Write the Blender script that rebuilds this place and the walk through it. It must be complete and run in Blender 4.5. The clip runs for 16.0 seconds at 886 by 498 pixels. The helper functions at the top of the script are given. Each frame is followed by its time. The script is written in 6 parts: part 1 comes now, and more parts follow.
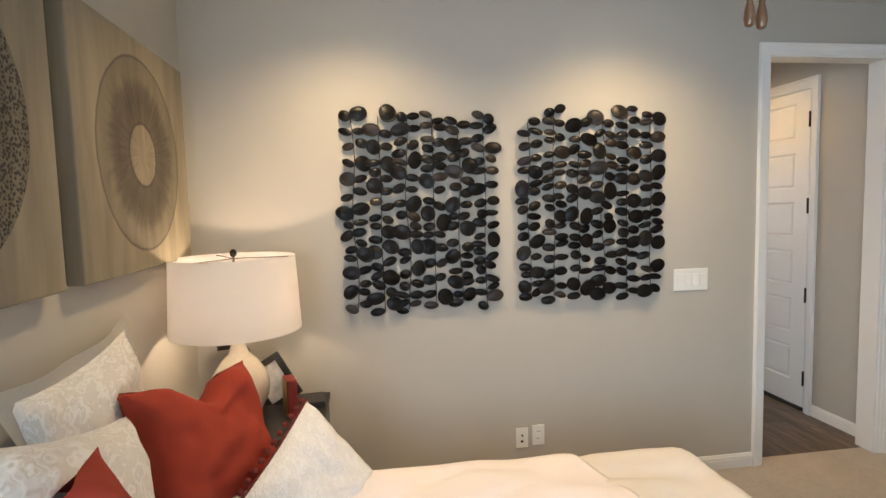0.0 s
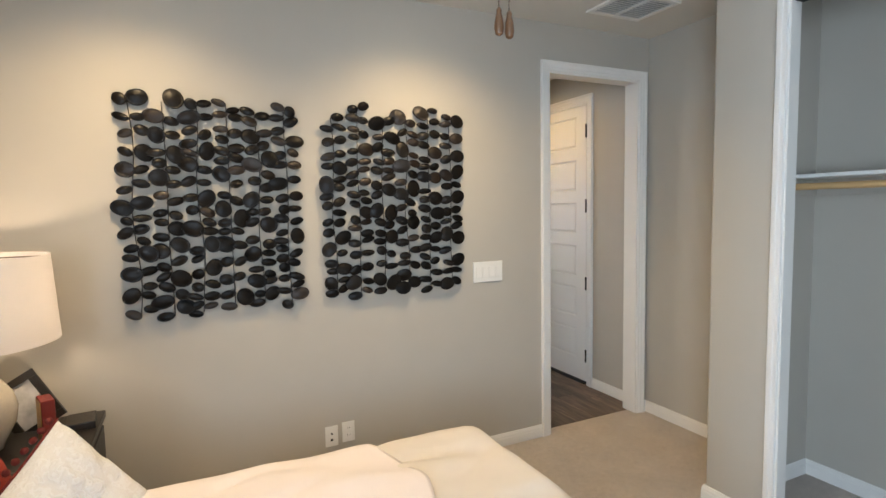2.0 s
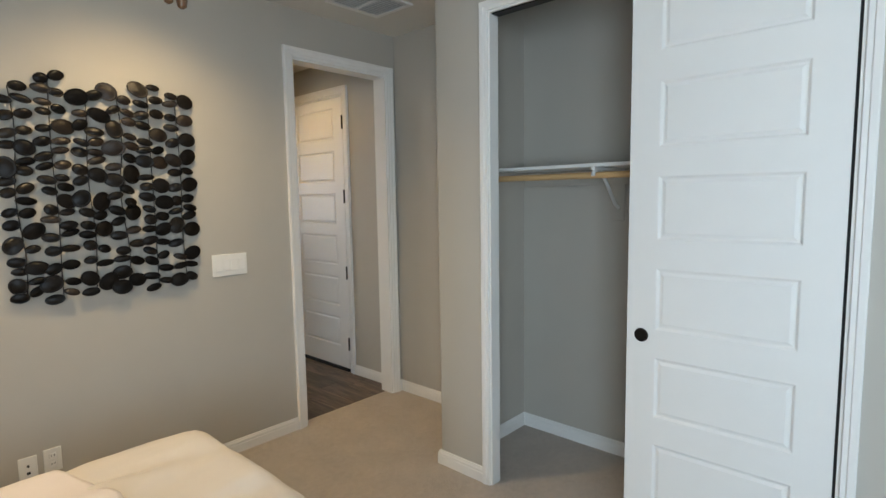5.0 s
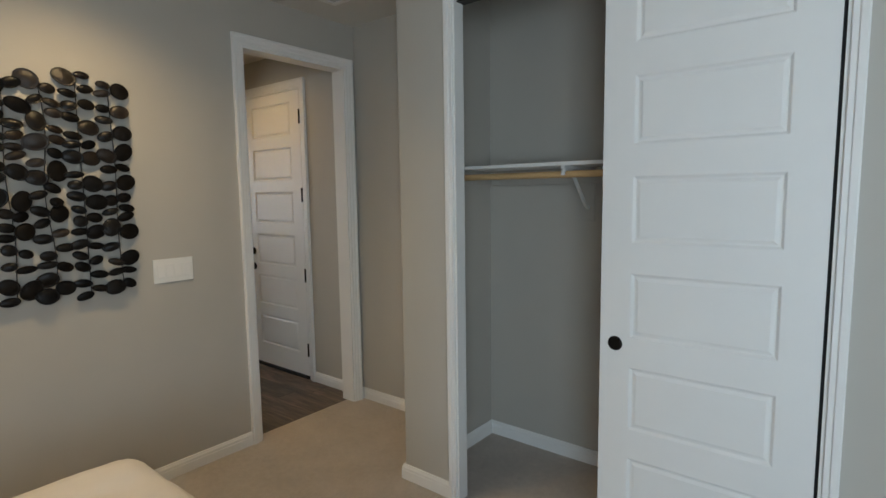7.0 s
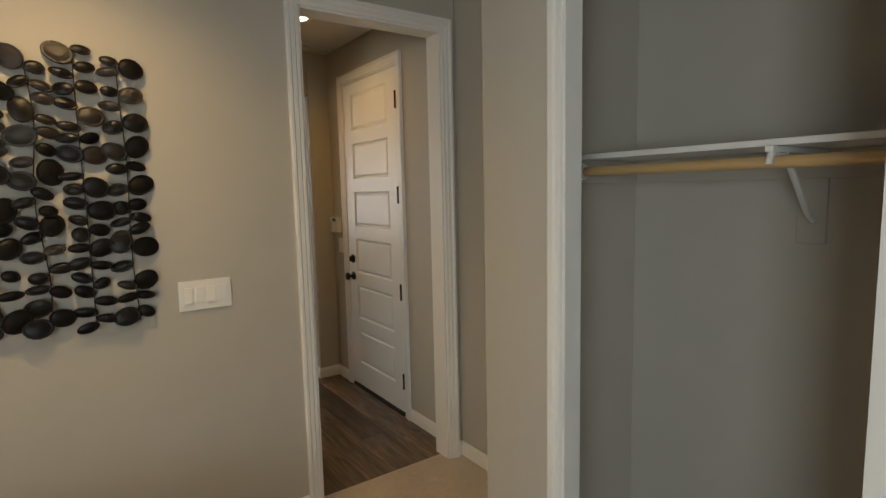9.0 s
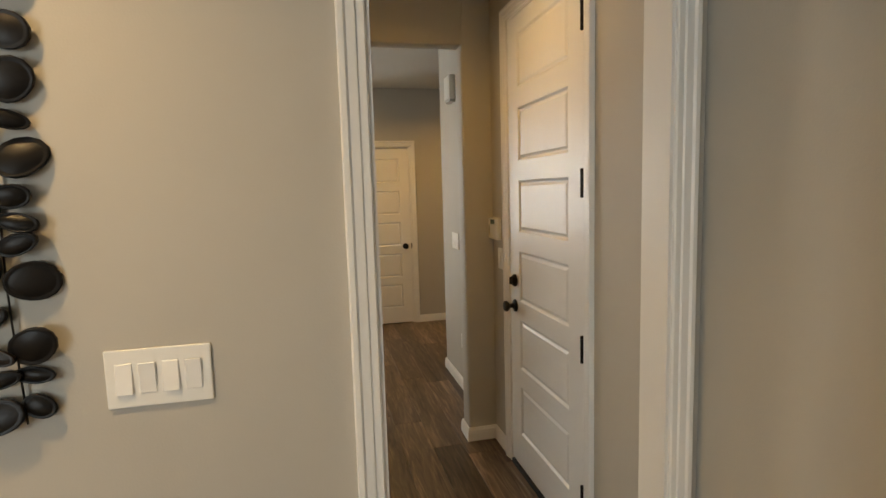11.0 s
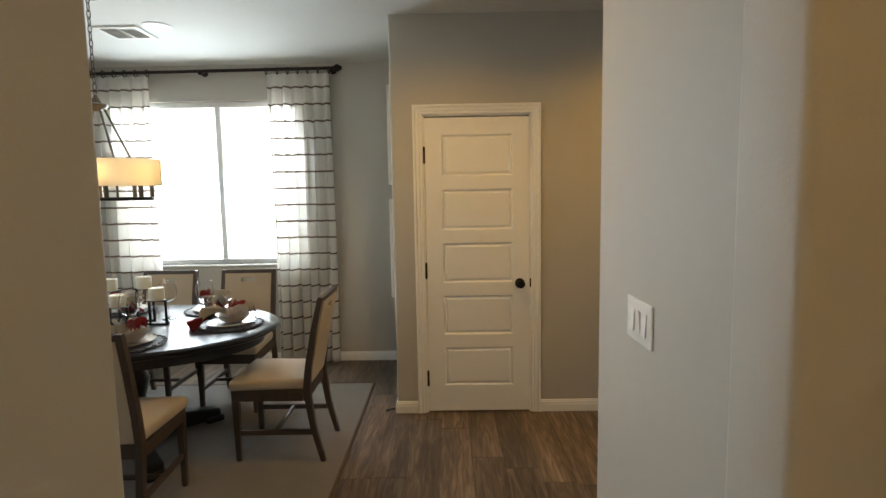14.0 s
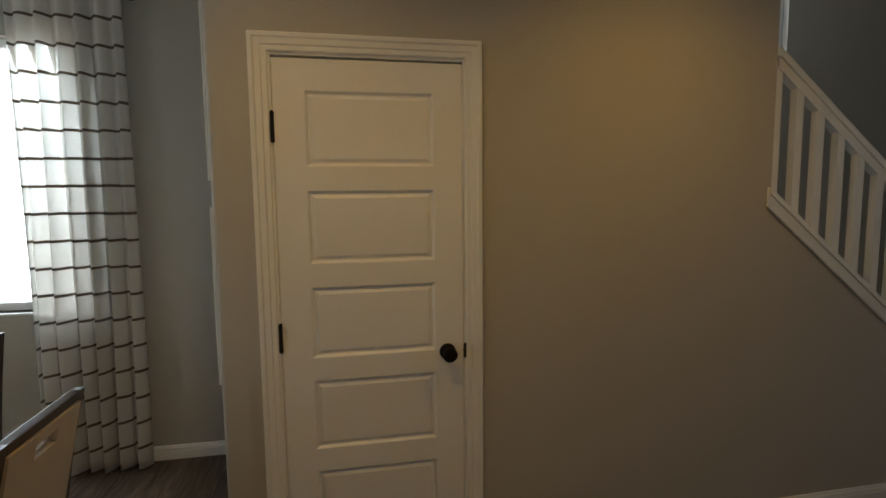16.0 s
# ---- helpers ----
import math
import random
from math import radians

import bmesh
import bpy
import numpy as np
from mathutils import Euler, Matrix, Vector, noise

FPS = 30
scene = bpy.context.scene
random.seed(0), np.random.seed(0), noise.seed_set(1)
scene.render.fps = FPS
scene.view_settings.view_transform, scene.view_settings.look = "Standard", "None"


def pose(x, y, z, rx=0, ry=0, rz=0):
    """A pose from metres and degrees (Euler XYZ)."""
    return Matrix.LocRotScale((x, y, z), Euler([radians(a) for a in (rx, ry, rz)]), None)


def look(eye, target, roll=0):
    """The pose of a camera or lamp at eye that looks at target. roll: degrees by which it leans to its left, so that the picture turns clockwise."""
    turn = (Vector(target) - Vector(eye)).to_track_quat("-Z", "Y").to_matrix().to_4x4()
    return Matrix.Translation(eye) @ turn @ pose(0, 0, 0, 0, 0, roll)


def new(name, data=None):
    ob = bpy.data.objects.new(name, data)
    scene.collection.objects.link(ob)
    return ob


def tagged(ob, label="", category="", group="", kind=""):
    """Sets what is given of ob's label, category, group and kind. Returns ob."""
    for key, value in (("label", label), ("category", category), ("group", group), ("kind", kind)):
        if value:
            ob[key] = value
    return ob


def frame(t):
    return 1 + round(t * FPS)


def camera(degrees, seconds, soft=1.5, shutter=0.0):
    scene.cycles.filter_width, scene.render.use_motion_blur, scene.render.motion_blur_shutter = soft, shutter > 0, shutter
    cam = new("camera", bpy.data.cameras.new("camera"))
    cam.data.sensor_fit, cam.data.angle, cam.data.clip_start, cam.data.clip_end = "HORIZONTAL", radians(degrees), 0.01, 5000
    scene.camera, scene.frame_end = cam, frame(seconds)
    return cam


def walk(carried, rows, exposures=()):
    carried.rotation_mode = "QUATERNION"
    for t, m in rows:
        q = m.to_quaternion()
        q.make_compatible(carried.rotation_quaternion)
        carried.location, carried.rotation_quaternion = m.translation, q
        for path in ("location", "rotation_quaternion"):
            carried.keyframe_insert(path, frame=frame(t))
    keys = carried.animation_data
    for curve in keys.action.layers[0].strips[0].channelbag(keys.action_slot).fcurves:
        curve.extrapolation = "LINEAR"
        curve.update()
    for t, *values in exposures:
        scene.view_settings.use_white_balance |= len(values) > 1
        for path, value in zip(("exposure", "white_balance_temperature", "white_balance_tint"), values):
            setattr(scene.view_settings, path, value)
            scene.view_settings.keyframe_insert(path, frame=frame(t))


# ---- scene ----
cam = camera(79.8, 16.0)
PATH = [
    (0, (-2.255, -2.817, 1.615), (-1.975, -0.843, 1.456), -1.5),
    (0.5, (-2.206, -2.832, 1.597), (-1.764, -0.887, 1.447), -1.4),
    (1, (-2.174, -2.839, 1.584), (-1.576, -0.937, 1.436), -1.4),
    (1.5, (-2.132, -2.854, 1.582), (-1.402, -0.998, 1.427), -1.2),
    (2, (-2.095, -2.872, 1.573), (-1.234, -1.074, 1.412), -1.1),
    (2.5, (-2.041, -2.901, 1.567), (-1.054, -1.17, 1.395), -0.9),
    (3, (-1.997, -2.937, 1.547), (-0.893, -1.279, 1.372), -0.9),
    (3.5, (-1.95, -2.979, 1.541), (-0.744, -1.393, 1.36), -1.0),
    (4, (-1.903, -3.003, 1.546), (-0.6, -1.498, 1.356), -0.9),
    (4.5, (-1.874, -3.027, 1.538), (-0.474, -1.611, 1.347), -0.9),
    (5, (-1.863, -3.042, 1.541), (-0.394, -1.701, 1.343), -0.9),
    (7.5, (-1.606, -2.839, 1.555), (-0.052, -1.599, 1.344), -0.8),
    (8, (-1.388, -2.672, 1.551), (0.077, -1.326, 1.346), -0.9),
    (8.5, (-1.146, -2.538, 1.578), (0.164, -1.044, 1.353), -1.0),
    (9, (-0.852, -2.443, 1.584), (0.282, -0.81, 1.36), -1.3),
    (9.5, (-0.626, -2.27, 1.561), (0.284, -0.501, 1.363), -1.3),
    (10, (-0.436, -1.965, 1.558), (0.27, -0.107, 1.34), -1.4),
    (12.5, (0.296, -0.013, 1.508), (0.524, 1.964, 1.31), -1.2),
    (13, (0.327, 0.407, 1.515), (0.443, 2.394, 1.315), -1.0),
    (13.5, (0.401, 0.834, 1.523), (0.398, 2.824, 1.323), -1.0),
    (14, (0.424, 1.25, 1.519), (0.407, 3.239, 1.317), -1.0),
    (14.5, (0.378, 1.631, 1.528), (0.41, 3.621, 1.332), -0.9),
    (15, (0.409, 2.041, 1.528), (0.507, 4.028, 1.326), -0.9),
    (15.5, (0.44, 2.437, 1.514), (0.622, 4.42, 1.326), -0.9),
    (16, (0.495, 2.812, 1.534), (0.885, 4.763, 1.333), -0.6),
]
EXPOSURES = [(0, 0.18, 6250, 14), (2.5, 0.2, 6250, 12), (5, -0.18, 6350, 10), (7.5, -0.72, 6400, 10), (9, -0.68, 7600, 12), (10, -0.26, 7950, 15),
             (12.5, -0.06, 7400, 10), (13.5, 0.1, 7200, 10), (14.5, -0.24, 6650, 10), (15, -0.4, 6650, 10), (16, -0.95, 6600, 10)]
walk(cam, [(t, look(eye, target, roll)) for t, eye, target, roll in PATH], EXPOSURES)

# ---- world, sun, lights ----
world = bpy.data.worlds.new("sky")
scene.world = world
world.use_nodes = True
_n = world.node_tree.nodes
_sky = _n.new("ShaderNodeTexSky")
_sky.sky_type, _sky.sun_disc = 'NISHITA', False
_sky.sun_elevation, _sky.sun_rotation = radians(58), radians(90)
world.node_tree.links.new(_sky.outputs[0], _n["Background"].inputs[0])
_n["Background"].inputs[1].default_value = 0.12


def lamp(name, kind, m, energy, color, **kw):
    d = bpy.data.lights.new(name, kind)
    d.energy, d.color = energy, color
    if kind == 'AREA':
        d.shape, d.size, d.size_y = 'RECTANGLE', kw["size"][0], kw["size"][1]
    elif kind == 'SUN':
        d.angle = kw["angle"]
    else:
        d.shadow_soft_size = kw.get("soft", 0.05)
        if kind == 'SPOT':
            d.spot_size, d.spot_blend = radians(kw.get("cone", 80)), kw.get("blend", 0.8)
    ob = new(name, d)
    ob.matrix_world = m
    return ob


DAY, WARM = (0.66, 0.84, 1.0), (1.0, 0.57, 0.12)
lamp("sun", 'SUN', look((0, 0, 0), (-0.53, 0.0, -0.85)), 3.0, (1.0, 0.95, 0.88), angle=radians(0.5))
# daylight in the window openings
lamp("window_light_dining", 'AREA', look((-1.7, 6.165, 1.65), (-1.7, 0, 0.0)), 86, DAY, size=(1.6, 1.4))
lamp("window_light_bedroom", 'AREA', look((-1.9, -4.66, 1.5), (-1.9, 0, 1.3)), 9, (0.76, 0.89, 1.0), size=(1.60, 1.45))
lamp("window_light_headboard", 'AREA', look((-3.17, -4.02, 1.5), (0, -3.0, 1.2)), 98, (0.68, 0.85, 1.0), size=(1.10, 1.45))
# fill lamp in an unseen, added opening; brightens the switch wall from the west
lamp("fill_light_dining_west", 'AREA', look((-3.34, 3.35, 1.66), (0, 2.6, 1.6)), 19, (0.86, 0.94, 1.0), size=(1.7, 1.2))
# added fill from the entry side, where no window is known
lamp("fill_light_entry", 'AREA', look((4.9, 2.6, 1.6), (0, 3.0, 1.4)), 7.5, DAY, size=(1.2, 1.6))
lamp("stair_window_light", 'AREA', look((3.15, 6.02, 3.0), (3.15, 5.0, 2.2)), 5, DAY, size=(0.8, 0.8))
# recessed downlights
for _x, _y, _e in ((-2.30, -0.64, 84), (-0.90, -0.64, 92)):
    lamp("downlight_beam_bedroom", 'SPOT', look((_x, _y, 2.72), (_x, _y + 0.2, 0)), _e, (1.0, 0.72, 0.37), soft=0.06, cone=136, blend=1.0)
for _x, _y, _e in ((0.428, 0.98, 26), (0.333, 3.9, 50), (1.8, 4.1, 40)):
    lamp("downlight_beam_hall", 'SPOT', look((_x, _y, 2.675), (_x, _y, 0)), _e, WARM, soft=0.06, cone=160, blend=0.9)

# ---- materials ----
MATS = {}


def material(name, color, rough=0.6, metal=0.0, scale=20.0, vary=0.06, bump=0.05, bump_scale=200.0, coat=0.0,
             sheen=0.0, trans=0.0, ior=1.45, alpha=1.0, rand=0.0, emit=None, stretch=(1, 1, 1), spec=0.5, detail=4.0, island=0.0):
    """A Principled material: two scales of noise vary colour and roughness, finer noise gives relief."""
    if name in MATS:
        return MATS[name]
    m = bpy.data.materials.new(name)
    m.use_nodes = True
    nt = m.node_tree
    L = nt.links.new
    b = nt.nodes["Principled BSDF"]
    tc = nt.nodes.new("ShaderNodeTexCoord")
    mp = nt.nodes.new("ShaderNodeMapping")
    mp.inputs["Scale"].default_value = stretch
    L(tc.outputs["Object"], mp.inputs["Vector"])
    n1 = nt.nodes.new("ShaderNodeTexNoise")
    n1.inputs["Scale"].default_value, n1.inputs["Detail"].default_value = scale, detail
    n2 = nt.nodes.new("ShaderNodeTexNoise")
    n2.inputs["Scale"].default_value, n2.inputs["Detail"].default_value = scale * 0.12, 3.0
    L(mp.outputs[0], n1.inputs["Vector"]), L(mp.outputs[0], n2.inputs["Vector"])
    add = nt.nodes.new("ShaderNodeMath")
    add.operation = 'ADD'
    L(n1.outputs["Fac"], add.inputs[0]), L(n2.outputs["Fac"], add.inputs[1])
    rng = nt.nodes.new("ShaderNodeMapRange")
    rng.inputs["From Min"].default_value, rng.inputs["From Max"].default_value = 0.5, 1.5
    rng.inputs["To Min"].default_value, rng.inputs["To Max"].default_value = 1 - vary, 1 + vary
    L(add.outputs[0], rng.inputs["Value"])
    hsv = nt.nodes.new("ShaderNodeHueSaturation")
    hsv.inputs["Color"].default_value = (*color, 1)
    val = rng.outputs[0]
    if rand:
        oi = nt.nodes.new("ShaderNodeObjectInfo")
        r2 = nt.nodes.new("ShaderNodeMapRange")
        r2.inputs["To Min"].default_value, r2.inputs["To Max"].default_value = 1 - rand, 1 + rand
        L(oi.outputs["Random"], r2.inputs["Value"])
        mu = nt.nodes.new("ShaderNodeMath")
        mu.operation = 'MULTIPLY'
        L(val, mu.inputs[0]), L(r2.outputs[0], mu.inputs[1])
        val = mu.outputs[0]
    L(val, hsv.inputs["Value"])
    L(hsv.outputs[0], b.inputs["Base Color"])
    b.inputs["Roughness"].default_value = rough
    b.inputs["Metallic"].default_value = metal
    b.inputs["IOR"].default_value = ior
    b.inputs["Specular IOR Level"].default_value = spec
    b.inputs["Coat Weight"].default_value = coat
    b.inputs["Sheen Weight"].default_value = sheen
    b.inputs["Transmission Weight"].default_value = trans
    b.inputs["Alpha"].default_value = alpha
    if emit:
        b.inputs["Emission Color"].default_value = (*emit[:3], 1)
        b.inputs["Emission Strength"].default_value = emit[3]
    if bump:
        n3 = nt.nodes.new("ShaderNodeTexNoise")
        n3.inputs["Scale"].default_value, n3.inputs["Detail"].default_value = bump_scale, 3.0
        L(mp.outputs[0], n3.inputs["Vector"])
        bp = nt.nodes.new("ShaderNodeBump")
        bp.inputs["Strength"].default_value, bp.inputs["Distance"].default_value = bump, 0.01
        L(n3.outputs["Fac"], bp.inputs["Height"])
        L(bp.outputs[0], b.inputs["Normal"])
    MATS[name] = m
    return m


PAINT = material("greige_wall_paint", (0.47, 0.44, 0.385), 0.62, vary=0.03, scale=6, bump=0.045, bump_scale=170)
CEIL = material("ceiling_paint", (0.66, 0.64, 0.59), 0.8, vary=0.02, scale=6, bump=0.10, bump_scale=120)
WHITE = material("white_trim_paint", (0.80, 0.785, 0.75), 0.38, vary=0.02, scale=9, bump=0.03, bump_scale=90)
BATHPAINT = material("bathroom_paint", (0.47, 0.43, 0.34), 0.6, vary=0.03, scale=6, bump=0.1, bump_scale=140)
CARPET = material("beige_carpet", (0.56, 0.48, 0.41), 0.95, vary=0.20, scale=34, bump=0.9, bump_scale=420, sheen=0.3, detail=8)
BLACK = material("oil_rubbed_bronze", (0.018, 0.015, 0.013), 0.38, 0.7, vary=0.2, scale=40, bump=0.03)
PLASTIC = material("white_plastic", (0.78, 0.77, 0.73), 0.35, vary=0.01, bump=0.0)
DARKGAP = material("dark_rubber_and_gap_shade", (0.012, 0.012, 0.012), 0.7, bump=0.1)


def plank_material():
    m = bpy.data.materials.new("wood_plank")
    m.use_nodes = True
    nt = m.node_tree
    L, b = nt.links.new, nt.nodes["Principled BSDF"]
    tc, oi = nt.nodes.new("ShaderNodeTexCoord"), nt.nodes.new("ShaderNodeObjectInfo")
    off = nt.nodes.new("ShaderNodeVectorMath")
    off.operation = 'SCALE'
    off.inputs["Scale"].default_value = 31.0
    cmb = nt.nodes.new("ShaderNodeCombineXYZ")
    for i in range(3):
        L(oi.outputs["Random"], cmb.inputs[i])
    L(cmb.outputs[0], off.inputs[0])
    ad = nt.nodes.new("ShaderNodeVectorMath")
    L(tc.outputs["Object"], ad.inputs[0]), L(off.outputs[0], ad.inputs[1])
    mp = nt.nodes.new("ShaderNodeMapping")
    mp.inputs["Scale"].default_value = (1.0, 0.085, 1.0)
    L(ad.outputs[0], mp.inputs[0])
    grain = nt.nodes.new("ShaderNodeTexNoise")
    grain.inputs["Scale"].default_value, grain.inputs["Detail"].default_value, grain.inputs["Distortion"].default_value = 42, 9, 1.2
    broad = nt.nodes.new("ShaderNodeTexNoise")
    broad.inputs["Scale"].default_value, broad.inputs["Detail"].default_value = 9, 4
    L(mp.outputs[0], grain.inputs["Vector"]), L(mp.outputs[0], broad.inputs["Vector"])
    mix = nt.nodes.new("ShaderNodeMath")
    mix.operation = 'MULTIPLY_ADD'
    mix.inputs[1].default_value = 0.55
    L(grain.outputs["Fac"], mix.inputs[0])
    m2 = nt.nodes.new("ShaderNodeMath")
    m2.operation = 'MULTIPLY'
    m2.inputs[1].default_value = 0.45
    L(broad.outputs["Fac"], m2.inputs[0]), L(m2.outputs[0], mix.inputs[2])
    ramp = nt.nodes.new("ShaderNodeValToRGB")
    e = ramp.color_ramp.elements
    e[0].position, e[0].color = 0.34, (0.030, 0.021, 0.015, 1)
    e[1].position, e[1].color = 0.66, (0.26, 0.19, 0.135, 1)
    k = ramp.color_ramp.elements.new(0.5)
    k.color = (0.115, 0.080, 0.055, 1)
    L(mix.outputs[0], ramp.inputs[0])
    hsv = nt.nodes.new("ShaderNodeHueSaturation")
    r = nt.nodes.new("ShaderNodeMapRange")
    r.inputs["To Min"].default_value, r.inputs["To Max"].default_value = 0.62, 1.35
    L(oi.outputs["Random"], r.inputs["Value"]), L(r.outputs[0], hsv.inputs["Value"])
    L(ramp.outputs[0], hsv.inputs["Color"]), L(hsv.outputs[0], b.inputs["Base Color"])
    b.inputs["Roughness"].default_value = 0.42
    bp = nt.nodes.new("ShaderNodeBump")
    bp.inputs["Strength"].default_value, bp.inputs["Distance"].default_value = 0.15, 0.004
    L(grain.outputs["Fac"], bp.inputs["Height"]), L(bp.outputs[0], b.inputs["Normal"])
    return m


PLANK = plank_material()

# ---- mesh helpers ----


def box(bm, x0, x1, y0, y1, z0, z1, bevel=0.0, seg=2, vertical=False):
    """A box into bm; bevel rounds all edges, or the upright ones alone."""
    m = Matrix.LocRotScale(((x0 + x1) / 2, (y0 + y1) / 2, (z0 + z1) / 2), None, (abs(x1 - x0), abs(y1 - y0), abs(z1 - z0)))
    vs = bmesh.ops.create_cube(bm, size=1.0, matrix=m)["verts"]
    if bevel:
        es = {e for v in vs for e in v.link_edges}
        if vertical:
            es = {e for e in es if abs(e.verts[0].co.z - e.verts[1].co.z) > 1e-4 and (vertical is True or abs(e.verts[0].co.x - x0) < 1e-4)}
        bmesh.ops.bevel(bm, geom=list(es), offset=bevel, segments=seg, profile=0.5, affect='EDGES')
    return bm


def cyl(bm, p, q, r, r2=None, seg=16, caps=True):
    p, q = Vector(p), Vector(q)
    d = q - p
    m = Matrix.Translation((p + q) / 2) @ d.to_track_quat("Z", "Y").to_matrix().to_4x4()
    bmesh.ops.create_cone(bm, cap_ends=caps, segments=seg, radius1=r, radius2=r if r2 is None else r2, depth=d.length, matrix=m)
    return bm


def ball(bm, c, r, scale=(1, 1, 1), seg=16, rings=10, rot=None):
    m = Matrix.LocRotScale(c, rot, scale)
    bmesh.ops.create_uvsphere(bm, u_segments=seg, v_segments=rings, radius=r, matrix=m)
    return bm


def lathe(bm, prof, seg=32, c=(0, 0, 0), cap=True):
    """A turned body: prof is (radius, height) from the bottom up."""
    rings = []
    for r, z in prof:
        rings.append([bm.verts.new((c[0] + r * math.cos(2 * math.pi * i / seg), c[1] + r * math.sin(2 * math.pi * i / seg), c[2] + z)) for i in range(seg)])
    for a, b in zip(rings, rings[1:]):
        for i in range(seg):
            bm.faces.new((a[i], a[(i + 1) % seg], b[(i + 1) % seg], b[i]))
    if cap:
        bm.faces.new(list(reversed(rings[0])))
        bm.faces.new(rings[-1])
    return bm


def tube(bm, pts, r, seg=10):
    """A bent rod along points."""
    pts = [Vector(p) for p in pts]
    rings = []
    up = Vector((0.13, 0.21, 0.97)).normalized()
    for i, p in enumerate(pts):
        d = (pts[min(i + 1, len(pts) - 1)] - pts[max(i - 1, 0)]).normalized()
        a = d.cross(up)
        a = a.normalized() if a.length > 1e-3 else Vector((1, 0, 0))
        b = d.cross(a)
        rings.append([bm.verts.new(p + r * (math.cos(2 * math.pi * k / seg) * a + math.sin(2 * math.pi * k / seg) * b)) for k in range(seg)])
    for a, b in zip(rings, rings[1:]):
        for k in range(seg):
            bm.faces.new((a[k], a[(k + 1) % seg], b[(k + 1) % seg], b[k]))
    bm.faces.new(list(reversed(rings[0])))
    bm.faces.new(rings[-1])
    return bm


def part(name, bm, mat, parent=None, label="", smooth=False, m=None):
    """Links a bmesh as one mesh object, under a thing or a part if one is given."""
    bmesh.ops.recalc_face_normals(bm, faces=bm.faces)
    if smooth:
        for f in bm.faces:
            f.smooth = True
        for e in bm.edges:
            e.smooth = len(e.link_faces) != 2 or e.calc_face_angle(0) < 0.6
    me = bpy.data.meshes.new(name)
    bm.to_mesh(me)
    bm.free()
    me.materials.append(mat)
    ob = new(name, me)
    if parent:
        ob.parent = parent
    if m is not None:
        ob.matrix_basis = m
    if label:
        tagged(ob, label)
    return ob


def piece(name, me, parent, m):
    ob = new(name, me)
    ob.parent = parent
    ob.matrix_basis = m
    return ob


def thing(name, label, category, m=None, group="", kind=""):
    ob = new(name)
    ob.empty_display_size = 0.1
    if m is not None:
        ob.matrix_basis = m
    return tagged(ob, label, category, group, kind)


def B():
    return bmesh.new()


def setting(name, bm, mat, label, category, smooth=False):
    return tagged(part(name, bm, mat, smooth=smooth), label, category, kind="structure")


def wall_run(bm, axis, a0, a1, p0, p1, z0, z1, holes=()):
    """A wall along x or y from a0 to a1, between the planes p0 and p1, with holes (a, b, bottom, top) through it."""
    def put(a, b, lo, hi):
        if b - a > 1e-4 and hi - lo > 1e-4:
            box(bm, a, b, p0, p1, lo, hi) if axis == "x" else box(bm, p0, p1, a, b, lo, hi)
    at = a0
    for a, b, lo, hi in sorted(holes):
        put(at, a, z0, z1)
        put(a, b, z0, lo)
        put(a, b, hi, z1)
        at = b
    put(at, a1, z0, z1)
    return bm


def frame_bm(prof, x0, x1, zt):
    """Door casing round an opening x0..x1 up to zt, in the plane y = 0, facing -y; prof is (outward, proud)."""
    bm = B()
    rings = []
    for u, v in prof:
        rings.append([bm.verts.new(c) for c in ((x0 - u, -v, 0), (x0 - u, -v, zt + u), (x1 + u, -v, zt + u), (x1 + u, -v, 0))])
    n = len(rings)
    for i in range(n):
        a, b = rings[i], rings[(i + 1) % n]
        for k in range(3):
            bm.faces.new((a[k], a[k + 1], b[k + 1], b[k]))
    for k in (0, 3):
        bm.faces.new([r[k] for r in rings])
    return bm


CASING = ((0.0, 0.0), (0.0, 0.010), (0.004, 0.013), (0.020, 0.013), (0.024, 0.017), (0.044, 0.018), (0.050, 0.023), (0.062, 0.023), (0.065, 0.020), (0.065, 0.0))
BASE = ((0.0, 0.0), (0.013, 0.0), (0.013, 0.050), (0.011, 0.054), (0.011, 0.066), (0.007, 0.074), (0.005, 0.082), (0.0, 0.084))


def baseboard(pts):
    """One run of skirting along points (x, y); the room lies to the left of the way. Corners are mitred."""
    bm = B()
    P = [Vector(p) for p in pts]
    rings = []
    for i, p in enumerate(P):
        d1 = (P[i] - P[i - 1]).normalized() if i else (P[1] - P[0]).normalized()
        d2 = (P[i + 1] - P[i]).normalized() if i + 1 < len(P) else d1
        n1, n2 = Vector((-d1.y, d1.x)), Vector((-d2.y, d2.x))
        n = (n1 + n2) / max(1e-6, 1 + n1.dot(n2))
        rings.append([bm.verts.new((p.x + n.x * u, p.y + n.y * u, z)) for u, z in BASE])
    for a, b in zip(rings, rings[1:]):
        for k in range(len(BASE)):
            bm.faces.new((a[k], a[(k + 1) % len(BASE)], b[(k + 1) % len(BASE)], b[k]))
    bm.faces.new(rings[0]), bm.faces.new(rings[-1])
    return setting("baseboard", bm, WHITE, "white painted baseboard along the wall", "baseboard")


